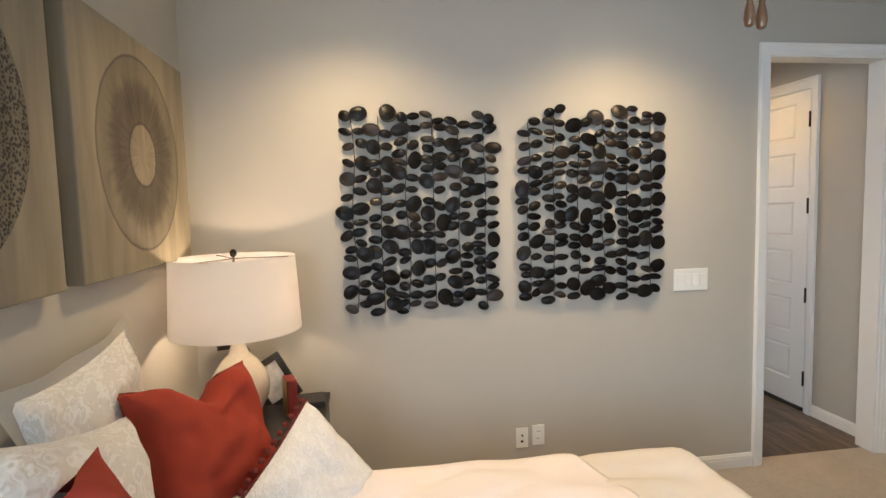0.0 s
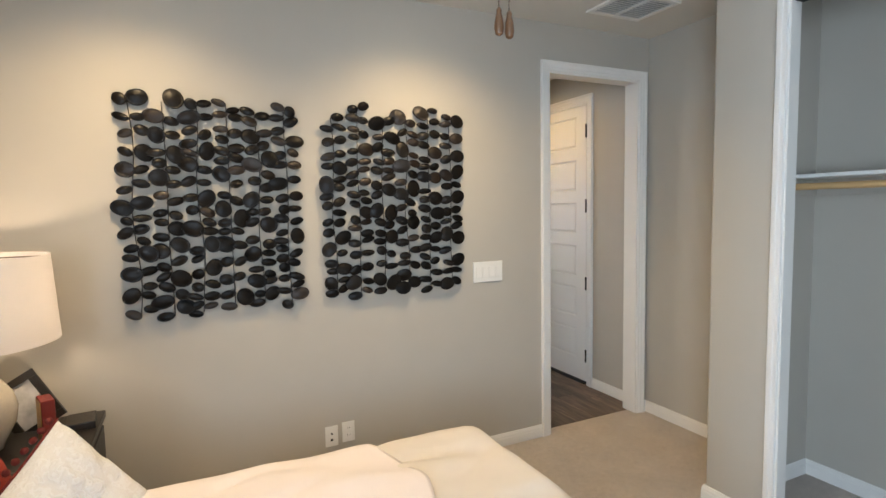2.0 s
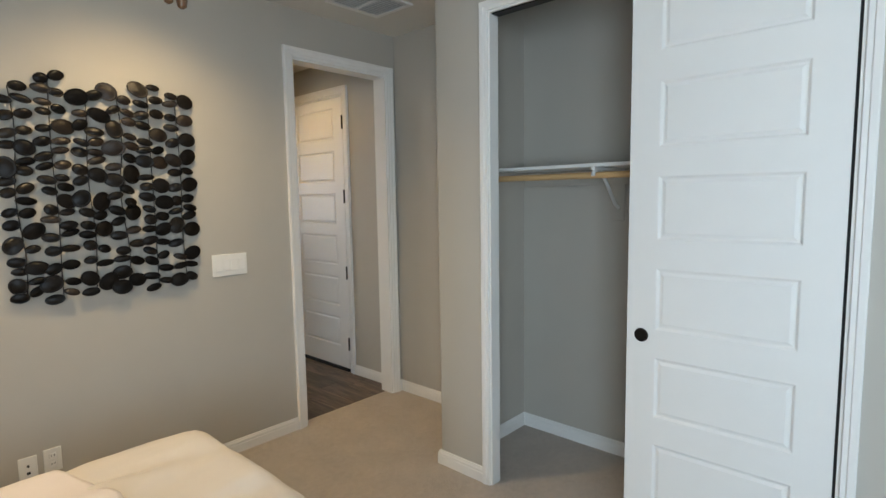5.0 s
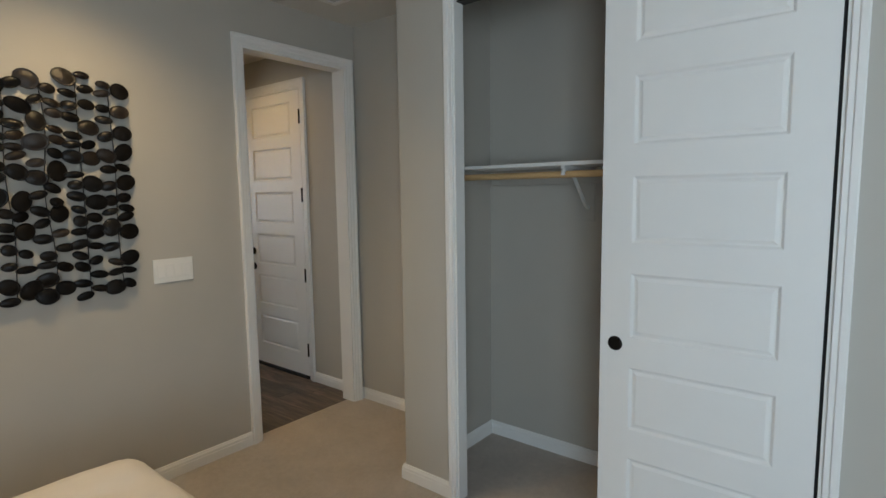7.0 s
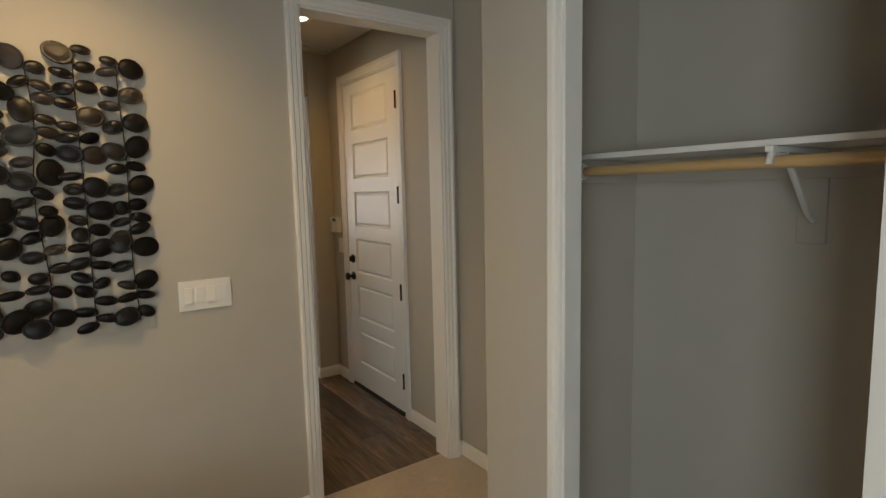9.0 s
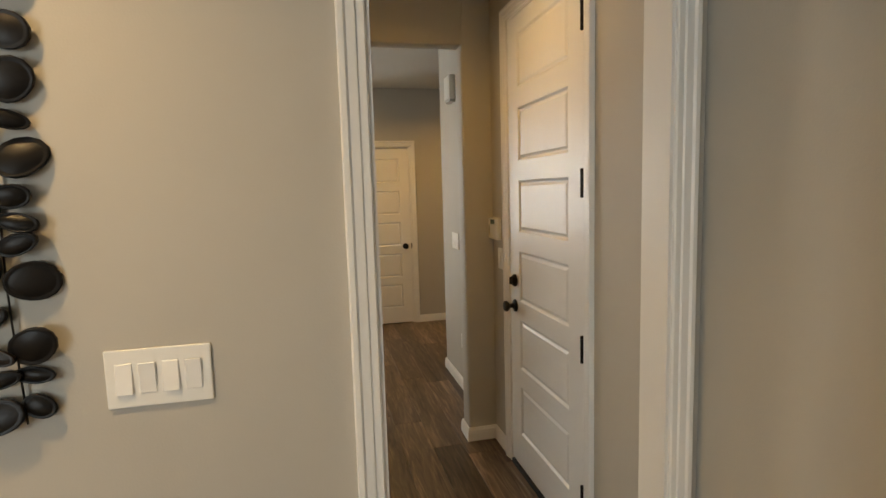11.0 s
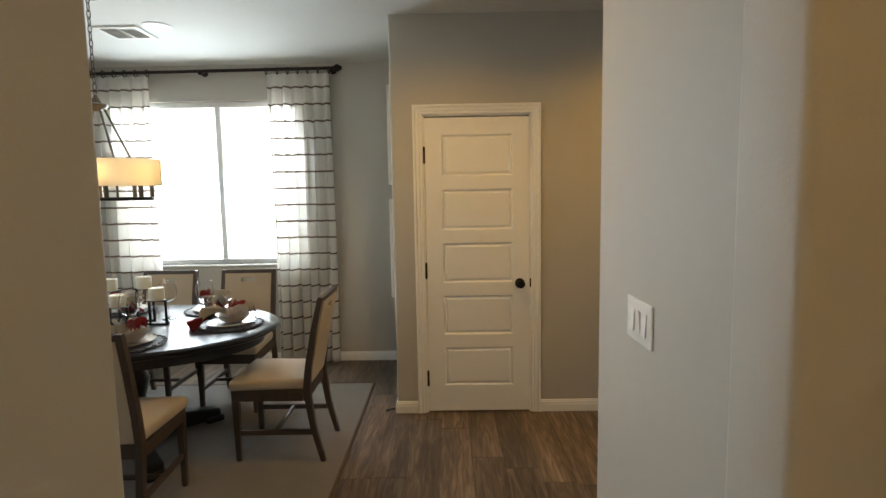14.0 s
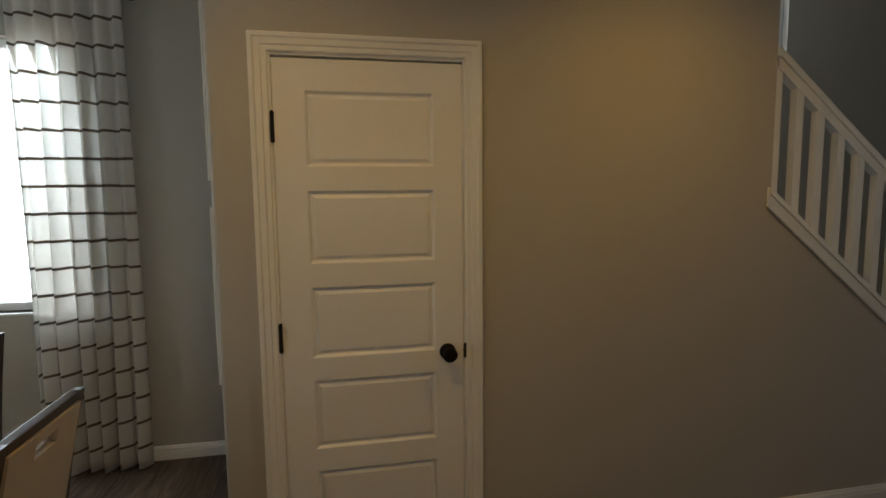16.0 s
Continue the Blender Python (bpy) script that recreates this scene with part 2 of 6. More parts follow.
# ---- structure ----
CB, CG = 2.74, 2.70      # ceilings: bedroom, hall and great room
bm = wall_run(B(), "x", -3.26, 0.95, 0.0, 0.12, 0, CB, [(0.065, 0.855, 0, 2.435)])
setting("wall_art", bm, PAINT, "greige painted bedroom wall with the doorway to the hall", "wall")
bm = wall_run(B(), "y", -4.62, 0.0, -3.26, -3.14, 0, CB, [(-4.58, -3.44, 0.75, 2.25)])
setting("wall_headboard", bm, PAINT, "greige painted wall behind the bed with a window opening", "wall")
bm = wall_run(B(), "x", -3.26, 1.2, -4.74, -4.62, 0, CB, [(-2.75, -1.05, 0.75, 2.25)])
setting("wall_bedroom_south", bm, PAINT, "greige painted bedroom end wall with a window opening", "wall")
bm = wall_run(B(), "y", -1.105, 1.78, 0.955, 1.10, 0, CB, [(0.648, 1.488, 0, 2.412)])
setting("wall_hall_east", bm, PAINT, "greige painted wall holding the hall door", "wall")
bm = wall_run(B(), "y", -4.62, -1.105, 1.045, 1.20, 0, CB)
setting("wall_closet_back", bm, PAINT, "greige painted closet back wall", "wall")
# closet front with its bullnose pillar
bm = B()
box(bm, 0.29, 0.356, -1.40, -1.035, 0, CB, 0.018, 3, True)
box(bm, 0.356, 0.955, -1.105, -1.035, 0, CB)
setting("wall_closet_pillar", bm, PAINT, "greige wall pillar with rounded corner beside the closet", "wall", True)
bm = B()
box(bm, 0.29, 0.356, -2.875, -1.40, 2.44, CB)
box(bm, 0.29, 0.40, -4.62, -2.875, 0, CB)
box(bm, 0.40, 1.045, -3.0, -2.9, 0, CB)
setting("wall_closet_front", bm, PAINT, "greige painted wall round the closet opening", "wall")
# hall
bm = wall_run(B(), "y", 0.12, 1.78, -0.32, -0.20, 0, CG, [(0.30, 1.02, 0, 2.04)])
setting("wall_hall_west", bm, PAINT, "greige painted hall wall with the bathroom doorway", "wall")
bm = B()
box(bm, -3.30, -0.088, 1.78, 2.045, 0, CG, 0.018, 3, True)
box(bm, 0.78, 1.10, 1.78, 1.92, 0, CG, 0.018, 3, True)
setting("wall_portal", bm, PAINT, "greige wall ends with rounded corners at the hall portal", "wall", True)
bm = B()
box(bm, -0.10, 0.80, 1.782, 1.898, 2.36, CG, 0.012, 3)
setting("wall_portal_header", bm, PAINT, "greige header over the hall portal", "wall", True)
bm = B()
box(bm, 0.977, 1.10, 1.92, 3.18, 0, CG, 0.018, 3, True)
setting("wall_switch", bm, PAINT, "pale greige wall end with a light switch", "wall", True)
# great room
bm = wall_run(B(), "x", -3.42, 0.06, 6.07, 6.22, 0, CG, [(-2.52, -0.87, 0.92, 2.39)])
setting("wall_window", bm, PAINT, "greige dining wall with a wide sliding window", "wall")
# the hole is added, out of view, for the western fill lamp
bm = wall_run(B(), "y", 1.90, 6.20, -3.42, -3.30, 0, CG, [(2.45, 4.25, 1.0, 2.30)])
setting("wall_dining_west", bm, PAINT, "greige painted dining room side wall with an unseen opening added for daylight", "wall")
bm = B()
wall_run(bm, "x", 0.268, 2.39, 4.846, 4.96, 0, CG, [(0.268, 0.992, 0, 2.052)])
box(bm, 0.056, 0.268, 4.846, 4.96, 0, CG, 0.018, 3, "x0")
box(bm, 0.059, 0.178, 4.94, 6.07, 0, CG)
setting("wall_pantry", bm, PAINT, "greige painted wall with the closed pantry door", "wall", True)
# wall under the stair with its raked top
bm = B()
_p = [(2.39, 0.0), (4.6, 0.0), (4.6, 0.02), (4.20, 0.02), (2.39, 1.49)]
_f = [bm.verts.new((x, 4.846, z)) for x, z in _p]
_b = [bm.verts.new((x, 4.96, z)) for x, z in _p]
bm.faces.new(_f), bm.faces.new(list(reversed(_b)))
for i in range(5):
    bm.faces.new((_f[i], _f[(i + 1) % 5], _b[(i + 1) % 5], _b[i]))
setting("wall_under_stair", bm, PAINT, "greige wall with a raked top under the stair rail", "wall")
bm = wall_run(B(), "x", 0.178, 5.2, 6.07, 6.22, 0, 4.2, [(2.75, 3.60, 2.27, 3.7)])
setting("wall_stairwell", bm, PAINT, "greige stairwell wall in shade with a tall window", "wall")
bm = B()
# the hole in this unseen wall is made up, behind the entry fill
wall_run(bm, "y", -0.2, 6.20, 5.2, 5.32, 0, 4.2, [(2.0, 3.2, 0.8, 2.4)])
wall_run(bm, "x", 1.10, 5.2, 1.0, 1.12, 0, CG)
setting("wall_entry", bm, PAINT, "greige painted walls of the entry beyond the stair", "wall")
# bathroom shell
bm = B()
wall_run(bm, "y", 0.12, 1.78, -2.42, -2.30, 0, CG)
setting("wall_bathroom_west", bm, BATHPAINT, "warm tan painted bathroom wall", "wall")
bm = B()
box(bm, -2.30, -0.32, 1.765, 1.777, 0, CG)
setting("wall_vanity", bm, BATHPAINT, "warm tan painted wall behind the vanity", "wall")
bm = B()
box(bm, -2.30, -0.32, 0.123, 0.135, 0, CG)
setting("wall_bathroom_south", bm, BATHPAINT, "warm tan painted bathroom wall opposite the mirror", "wall")
# ceilings
bm = box(B(), -3.26, 1.20, -4.74, 0.12, CB, CB + 0.12)
setting("ceiling_bedroom", bm, CEIL, "off-white bedroom ceiling", "ceiling")
bm = B()
box(bm, -3.42, 1.10, 0.12, 6.20, CG, CG + 0.12)
box(bm, 1.10, 5.32, 1.0, 4.96, CG, CG + 0.12)
box(bm, 1.10, 5.32, 4.96, 6.22, 4.2, 4.3)
setting("ceiling_great_room", bm, CEIL, "off-white ceiling over hall and great room", "ceiling")
bm = box(B(), 1.10, 5.32, 4.846, 4.96, CG + 0.12, 4.2)
setting("wall_upper_stair", bm, PAINT, "greige upper stairwell wall", "wall")
# floors
bm = box(B(), -3.26, 1.20, -4.74, 0.075, -0.12, 0.0)
setting("floor_carpet", bm, CARPET, "beige cut-pile carpet, lightly trodden", "carpet")
bm = box(B(), -3.42, 1.10, 0.075, 6.20, -0.13, -0.012)
box(bm, 1.10, 5.32, 1.0, 6.20, -0.13, -0.012)
FLOOR = setting("floor", bm, DARKGAP, "brown wood-look plank floor", "floor")
bm = box(B(), -2.30, -0.32, 0.135, 1.765, -0.012, 0.004)
setting("floor_bathroom", bm, material("beige_floor_tile", (0.42, 0.36, 0.28), 0.4, vary=0.08, scale=12), "beige tile bathroom floor", "floor")
bm = B()
box(bm, -60, 60, -60, 80, -0.4, -0.15)
setting("ground", bm, material("pale_gravel", (0.45, 0.40, 0.33), 0.9, vary=0.2, scale=8, bump=0.5), "pale gravel ground outside the house", "ground")

# ---- doors ----


def casing(name, m, x0, x1, zt, label, jamb=0.115, prof=CASING):
    ob = tagged(part(name, frame_bm(prof, x0, x1, zt), WHITE, m=m), label, "door frame", kind="structure")
    if jamb:
        bm = B()
        box(bm, x0, x0 + 0.010, -0.002, jamb, 0, zt)
        box(bm, x1 - 0.010, x1, -0.002, jamb, 0, zt)
        box(bm, x0 + 0.010, x1 - 0.010, -0.002, jamb, zt - 0.010, zt)
        part("jamb", bm, WHITE, ob)
    return ob


def panel_leaf(root, w, h, n, top, pitch, ph, stile, t=0.036):
    """A moulded door leaf, front in y = 0 facing -y, with n sunk panels, each with a raised field."""
    bm = B()
    xs = [0, stile, w - stile, w]
    zs = [0.0]
    for i in reversed(range(n)):
        zt = h - top - i * pitch
        zs += [zt - ph, zt]
    zs.append(h)
    grid = [[bm.verts.new((x, 0, z)) for x in xs] for z in zs]
    cells = []
    for r in range(len(zs) - 1):
        for c in range(3):
            f = bm.faces.new((grid[r][c], grid[r][c + 1], grid[r + 1][c + 1], grid[r + 1][c]))
            if c == 1 and r % 2 == 1:
                cells.append(f)
    edge = [e for e in bm.edges if e.is_boundary]
    ext = bmesh.ops.extrude_edge_only(bm, edges=edge)
    vs = [g for g in ext["geom"] if isinstance(g, bmesh.types.BMVert)]
    bmesh.ops.translate(bm, verts=vs, vec=(0, t, 0))
    back = [e for e in ext["geom"] if isinstance(e, bmesh.types.BMEdge)]
    bmesh.ops.contextual_create(bm, geom=back)
    for f in cells:
        f.normal_update()
    d = 1 if cells[0].normal.y < 0 else -1
    bmesh.ops.inset_individual(bm, faces=cells, thickness=0.004, depth=-0.001 * d)
    bmesh.ops.inset_individual(bm, faces=cells, thickness=0.012, depth=-0.008 * d)
    leaf = part("leaf", bm, WHITE, root)
    me = None
    for i in range(n):
        zt = h - top - i * pitch
        if me is None:
            pb = B()
            a, b, g = w - 2 * stile - 0.034, ph - 0.034, 0.012
            lo = [pb.verts.new((x, 0, z)) for x, z in ((0, 0), (a, 0), (a, b), (0, b))]
            hi = [pb.verts.new((x, -0.006, z)) for x, z in ((g, g), (a - g, g), (a - g, b - g), (g, b - g))]
            pb.faces.new(hi)
            for k in range(4):
                pb.faces.new((lo[k], lo[(k + 1) % 4], hi[(k + 1) % 4], hi[k]))
            bmesh.ops.recalc_face_normals(pb, faces=pb.faces)
            me = bpy.data.meshes.new("panel")
            pb.to_mesh(me)
            pb.free()
            me.materials.append(WHITE)
        piece("panel", me, leaf, Matrix.Translation((stile + 0.017, 0.0092, zt - ph + 0.017)))
    return leaf


def hinge_mesh(h=0.10):
    bm = B()
    cyl(bm, (0, -0.007, 0), (0, -0.007, h), 0.0075, seg=12)
    ball(bm, (0, -0.008, h), 0.008, seg=10, rings=6)
    ball(bm, (0, -0.008, 0), 0.008, seg=10, rings=6)
    return bm


def knob(root, x, z, r=0.030):
    bm = B()
    lathe(bm, ((0.033, 0), (0.033, 0.006), (0.028, 0.010), (0.012, 0.014), (0.011, 0.034), (0.020, 0.040), (r - 0.002, 0.048), (r, 0.056), (r - 0.004, 0.064), (0.016, 0.068)), 24)
    bm.transform(Matrix.Translation((x, 0, z)) @ pose(0, 0, 0, 90, 0, 0))
    return part("door_knob", bm, BLACK, root, "dark bronze round knob", True)


def strike(root, x, z):
    part("strike_plate", box(B(), x, x + 0.014, -0.005, 0.01, z - 0.03, z + 0.03, 0.002), BLACK, root, "dark bronze strike plate")


# pantry door
d = thing("pantry_door", "closed white five-panel pantry door with dark bronze hardware", "door", pose(0.280, 4.843, 0.012))
panel_leaf(d, 0.70, 2.02, 5, 0.112, 0.363, 0.275, 0.111)
knob(d, 0.635, 0.90)
strike(d, 0.703, 0.90)
for z in (0.187, 0.945, 1.725):
    part("hinge", hinge_mesh(), BLACK, d, "dark bronze hinge", True, Matrix.Translation((-0.003, 0, z)))
casing("trim_pantry_door", pose(0, 4.846, 0), 0.268, 0.992, 2.052, "white stepped casing round the pantry door")

# hall door, flush in the east wall
HALL = pose(0.955, 1.466, 0, 0, 0, -90)
d = thing("hall_door", "closed white six-panel tall door with deadbolt", "door", pose(0.950, 1.475, 0.03, 0, 0, -90))
panel_leaf(d, 0.815, 2.365, 6, 0.082, 0.366, 0.268, 0.127)
knob(d, 0.068, 0.885)
bm = lathe(B(), ((0.033, 0), (0.033, 0.008), (0.027, 0.016), (0.018, 0.022)), 24)
box(bm, -0.006, 0.006, -0.020, 0.020, 0.02, 0.034, 0.003)
bm.transform(Matrix.Translation((0.068, 0, 1.022)) @ pose(0, 0, 0, 90, 0, 0))
part("deadbolt", bm, BLACK, d, "dark bronze deadbolt rose with thumb turn", True)
for z in (0.176, 0.809, 1.473, 2.10):
    part("hinge", hinge_mesh(), BLACK, d, "dark bronze hinge", True, Matrix.Translation((0.818, 0, z)))
casing("trim_hall_door", pose(0.955, 1.488, 0, 0, 0, -90), 0.0, 0.840, 2.412, "white stepped casing round the hall door")
bm = box(B(), 0.938, 1.09, 0.669, 1.468, 0.0, 0.028, 0.004)
setting("door_sill", bm, DARKGAP, "black rubber sill under the hall door", "door sill")

# bedroom doorway trim, both sides
casing("trim_bedroom_doorway", pose(0, 0, 0), 0.065, 0.855, 2.435, "white stepped casing round the bedroom doorway", 0.12)
casing("trim_bedroom_doorway_hall", pose(0.92, 0.12, 0, 0, 0, 180), 0.065, 0.855, 2.435, "white stepped casing on the hall side", 0)
# bathroom doorway trim on the hall side
casing("trim_bathroom_doorway", pose(-0.20, 0, 0, 0, 0, 90), 0.30, 1.02, 2.04, "white stepped casing round the bathroom doorway", 0.12)
# closet trim
NARROW = ((0.0, 0.0), (0.0, 0.010), (0.003, 0.014), (0.018, 0.014), (0.022, 0.019), (0.040, 0.020), (0.045, 0.018), (0.045, 0.0))
casing("trim_closet", pose(0.29, 0, 0, 0, 0, -90), 1.40, 2.875, 2.44, "white casing round the closet opening", 0.066, NARROW)


def closet_door(m, label):
    d = thing("sliding_closet_door", label, "closet door", m, "pair of sliding closet doors")
    panel_leaf(d, 0.731, 2.405, 6, 0.066, 0.373, 0.257, 0.117, 0.025)
    return d


d = closet_door(pose(0.302, -2.123, 0.015, 0, 0, -90), "white six-panel sliding closet door, pushed aside, black finger pull")
bm = lathe(B(), ((0.029, 0), (0.029, 0.003), (0.024, 0.004), (0.022, 0.001), (0.008, 0.0005)), 28)
bm.transform(Matrix.Translation((0.062, 0, 0.935)) @ pose(0, 0, 0, 90, 0, 0))
part("finger_pull", bm, BLACK, d, "black recessed finger pull", True)
# black strip stands in for the shade in the gap between door and jamb
part("brush_seal", box(B(), 0.7312, 0.7505, 0.004, 0.022, 0.0, 2.405), DARKGAP, d, "black strip for the shaded gap beside the door")
d = closet_door(pose(0.330, -2.127, 0.015, 0, 0, -90), "white six-panel sliding closet door behind the other")
bm = box(B(), 0.300, 0.355, -2.859, -1.415, 2.424, 2.432)
part("closet_track", bm, BLACK)
tagged(bpy.data.objects["closet_track"], "dark metal sliding door track", "door track", kind="structure")

# baseboards (the room lies to the left of the way)
baseboard([(0.0, 0), (-3.14, 0), (-3.14, -4.62)])
baseboard([(0.29, -4.62), (0.29, -2.913)])
baseboard([(0.29, -1.356), (0.29, -1.035), (0.955, -1.035), (0.955, 0), (0.92, 0)])
baseboard([(1.045, -2.9), (1.045, -1.105), (0.357, -1.105)])
baseboard([(0.955, 0.12), (0.955, 0.587)])
baseboard([(0.955, 1.549), (0.955, 1.78), (0.78, 1.78), (0.78, 1.92), (0.977, 1.92), (0.977, 3.18), (1.10, 3.18)])
baseboard([(-0.20, 1.085), (-0.20, 1.78)][::-1])
baseboard([(-3.30, 2.045), (-0.088, 2.045), (-0.088, 1.78), (-0.20, 1.78)][::-1])
baseboard([(3.9, 4.846), (1.052, 4.846)])
baseboard([(0.207, 4.846), (0.056, 4.846), (0.056, 6.07), (-3.30, 6.07), (-3.30, 2.045)])

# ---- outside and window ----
# flat board given emission so the view outside burns out to white
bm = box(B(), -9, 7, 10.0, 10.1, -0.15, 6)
setting("backdrop", bm, material("backdrop_glow", (0.9, 0.9, 0.88), 1.0, bump=0, vary=0.0, emit=(1.0, 0.99, 0.96, 5.0)), "plain glowing board standing in for the bright outdoors beyond the window", "backdrop")
w = thing("window_1", "white vinyl two-pane sliding window with a painted sill", "window", pose(0, 6.07, 0), kind="structure")
VINYL = material("white_vinyl", (0.78, 0.78, 0.76), 0.3, bump=0, vary=0.01)
GLASS = material("clear_glass", (1, 1, 1), 0.0, bump=0, vary=0, trans=1.0, ior=1.45)
for nm, c in (("window_frame", (-2.52, -0.87, 2.345, 2.389)), ("window_frame", (-2.52, -0.87, 0.921, 0.965))):
    part(nm, box(B(), c[0], c[1], 0.07, 0.13, c[2], c[3], 0.004), VINYL, w)
for x in (-2.519, -0.916):
    part("window_frame", box(B(), x, x + 0.045, 0.071, 0.129, 0.965, 2.345, 0.004), VINYL, w)
part("meeting_stile", box(B(), -1.665, -1.615, 0.06, 0.12, 0.965, 2.345, 0.004), VINYL, w)
for x0, x1, y in ((-2.474, -1.665, 0.09), (-1.615, -0.916, 0.105)):
    p = part("pane", box(B(), x0, x1, y, y + 0.004, 0.966, 2.344), GLASS, w)
    p.visible_shadow = False
part("window_sill", box(B(), -2.54, -0.85, -0.02, 0.07, 0.905, 0.920, 0.004), WHITE, w)

rg = random.Random(5)
sb = thing("shrub", "green leafy shrub outside, sunlit, below the window's corner", "shrub", pose(-1.02, 7.1, -0.15))
bm = B()
for k in range(9):
    a = 2 * math.pi * k / 9
    tip = (0.22 * math.cos(a), 0.18 * math.sin(a), 1.0 + 0.12 * rg.random())
    tube(bm, [(0, 0, 0), (tip[0] * 0.4, tip[1] * 0.4, 0.5), tip], 0.008, 5)
part("stems", bm, material("shrub_bark", (0.16, 0.11, 0.07), 0.9, bump=0.3), sb)
bm = B()
for k in range(900):
    a, h = rg.uniform(0, 2 * math.pi), rg.uniform(0.2, 1.22)
    r = rg.uniform(0.04, 0.34) * (1 - 0.45 * max(0, h - 0.7) / 0.5)
    m = Matrix.Translation((r * math.cos(a), r * math.sin(a), h)) @ Euler((rg.uniform(0, 6.3), rg.uniform(0, 6.3), a)).to_matrix().to_4x4()
    bm.faces.new([bm.verts.new(m @ Vector(p)) for p in ((0, 0, 0), (0.012, 0.022, 0.004), (0, 0.055, 0), (-0.012, 0.022, 0.004))])
part("foliage", bm, material("shrub_leaf", (0.07, 0.12, 0.03), 0.6, vary=0.4, scale=9, bump=0.0), sb)

# ---- curtains on their rod ----
ROD = material("dark_bronze_rod", (0.03, 0.022, 0.018), 0.4, 0.6, bump=0.05, vary=0.2)
r = thing("curtain_rod", "dark bronze curtain rod with ball finials over the window", "curtain rod", pose(0, 5.985, 2.628))
part("rod", cyl(B(), (-2.83, 0, -0.004), (-0.53, 0, 0.008), 0.014), ROD, r, smooth=True)
for x, z in ((-2.85, -0.004), (-0.51, 0.008)):
    bm = ball(B(), (x, 0, z), 0.032, seg=16)
    cyl(bm, (x - 0.04, 0, z), (x + 0.04, 0, z), 0.018)
    part("finial", bm, ROD, r, smooth=True)
for x in (-2.79, -1.70, -0.56):
    bm = cyl(B(), (x, 0.085, 0), (x, -0.005, 0), 0.008)
    cyl(bm, (x, 0.083, 0), (x, 0.073, 0), 0.03)
    ball(bm, (x, -0.012, -0.012), 0.024)
    part("bracket", bm, ROD, r, smooth=True)


def curtain_material():
    m = bpy.data.materials.new("striped_curtain")
    m.use_nodes = True
    nt = m.node_tree
    L, b = nt.links.new, nt.nodes["Principled BSDF"]
    tc, sp = nt.nodes.new("ShaderNodeTexCoord"), nt.nodes.new("ShaderNodeSeparateXYZ")
    nz = nt.nodes.new("ShaderNodeTexNoise")
    nz.inputs["Scale"].default_value = 6.0
    L(tc.outputs["Object"], sp.inputs[0]), L(tc.outputs["Object"], nz.inputs["Vector"])
    ma = nt.nodes.new("ShaderNodeMath")
    ma.operation = 'MULTIPLY_ADD'
    ma.inputs[1].default_value = 0.02
    L(nz.outputs["Fac"], ma.inputs[0]), L(sp.outputs["Z"], ma.inputs[2])
    dv = nt.nodes.new("ShaderNodeMath")
    dv.operation = 'DIVIDE'
    dv.inputs[1].default_value = 0.146
    L(ma.outputs[0], dv.inputs[0])
    fr = nt.nodes.new("ShaderNodeMath")
    fr.operation = 'FRACT'
    L(dv.outputs[0], fr.inputs[0])
    lt = nt.nodes.new("ShaderNodeMath")
    lt.operation = 'LESS_THAN'
    lt.inputs[1].default_value = 0.10
    L(fr.outputs[0], lt.inputs[0])
    mx = nt.nodes.new("ShaderNodeMix")
    mx.data_type = 'RGBA'
    mx.inputs[6].default_value, mx.inputs[7].default_value = (0.88, 0.86, 0.82, 1), (0.20, 0.155, 0.115, 1)
    L(lt.outputs[0], mx.inputs[0])
    L(mx.outputs[2], b.inputs["Base Color"])
    b.inputs["Roughness"].default_value = 0.9
    tr = nt.nodes.new("ShaderNodeBsdfTranslucent")
    L(mx.outputs[2], tr.inputs["Color"])
    ms = nt.nodes.new("ShaderNodeMixShader")
    ms.inputs[0].default_value = 0.55
    wv = nt.nodes.new("ShaderNodeTexNoise")
    wv.inputs["Scale"].default_value = 500
    bp = nt.nodes.new("ShaderNodeBump")
    bp.inputs["Strength"].default_value = 0.2
    bp.inputs["Distance"].default_value = 0.002
    L(tc.outputs["Object"], wv.inputs["Vector"]), L(wv.outputs["Fac"], bp.inputs["Height"]), L(bp.outputs[0], b.inputs["Normal"])
    L(b.outputs[0], ms.inputs[1]), L(tr.outputs[0], ms.inputs[2])
    L(ms.outputs[0], nt.nodes["Material Output"].inputs[0])
    return m


STRIPE = curtain_material()


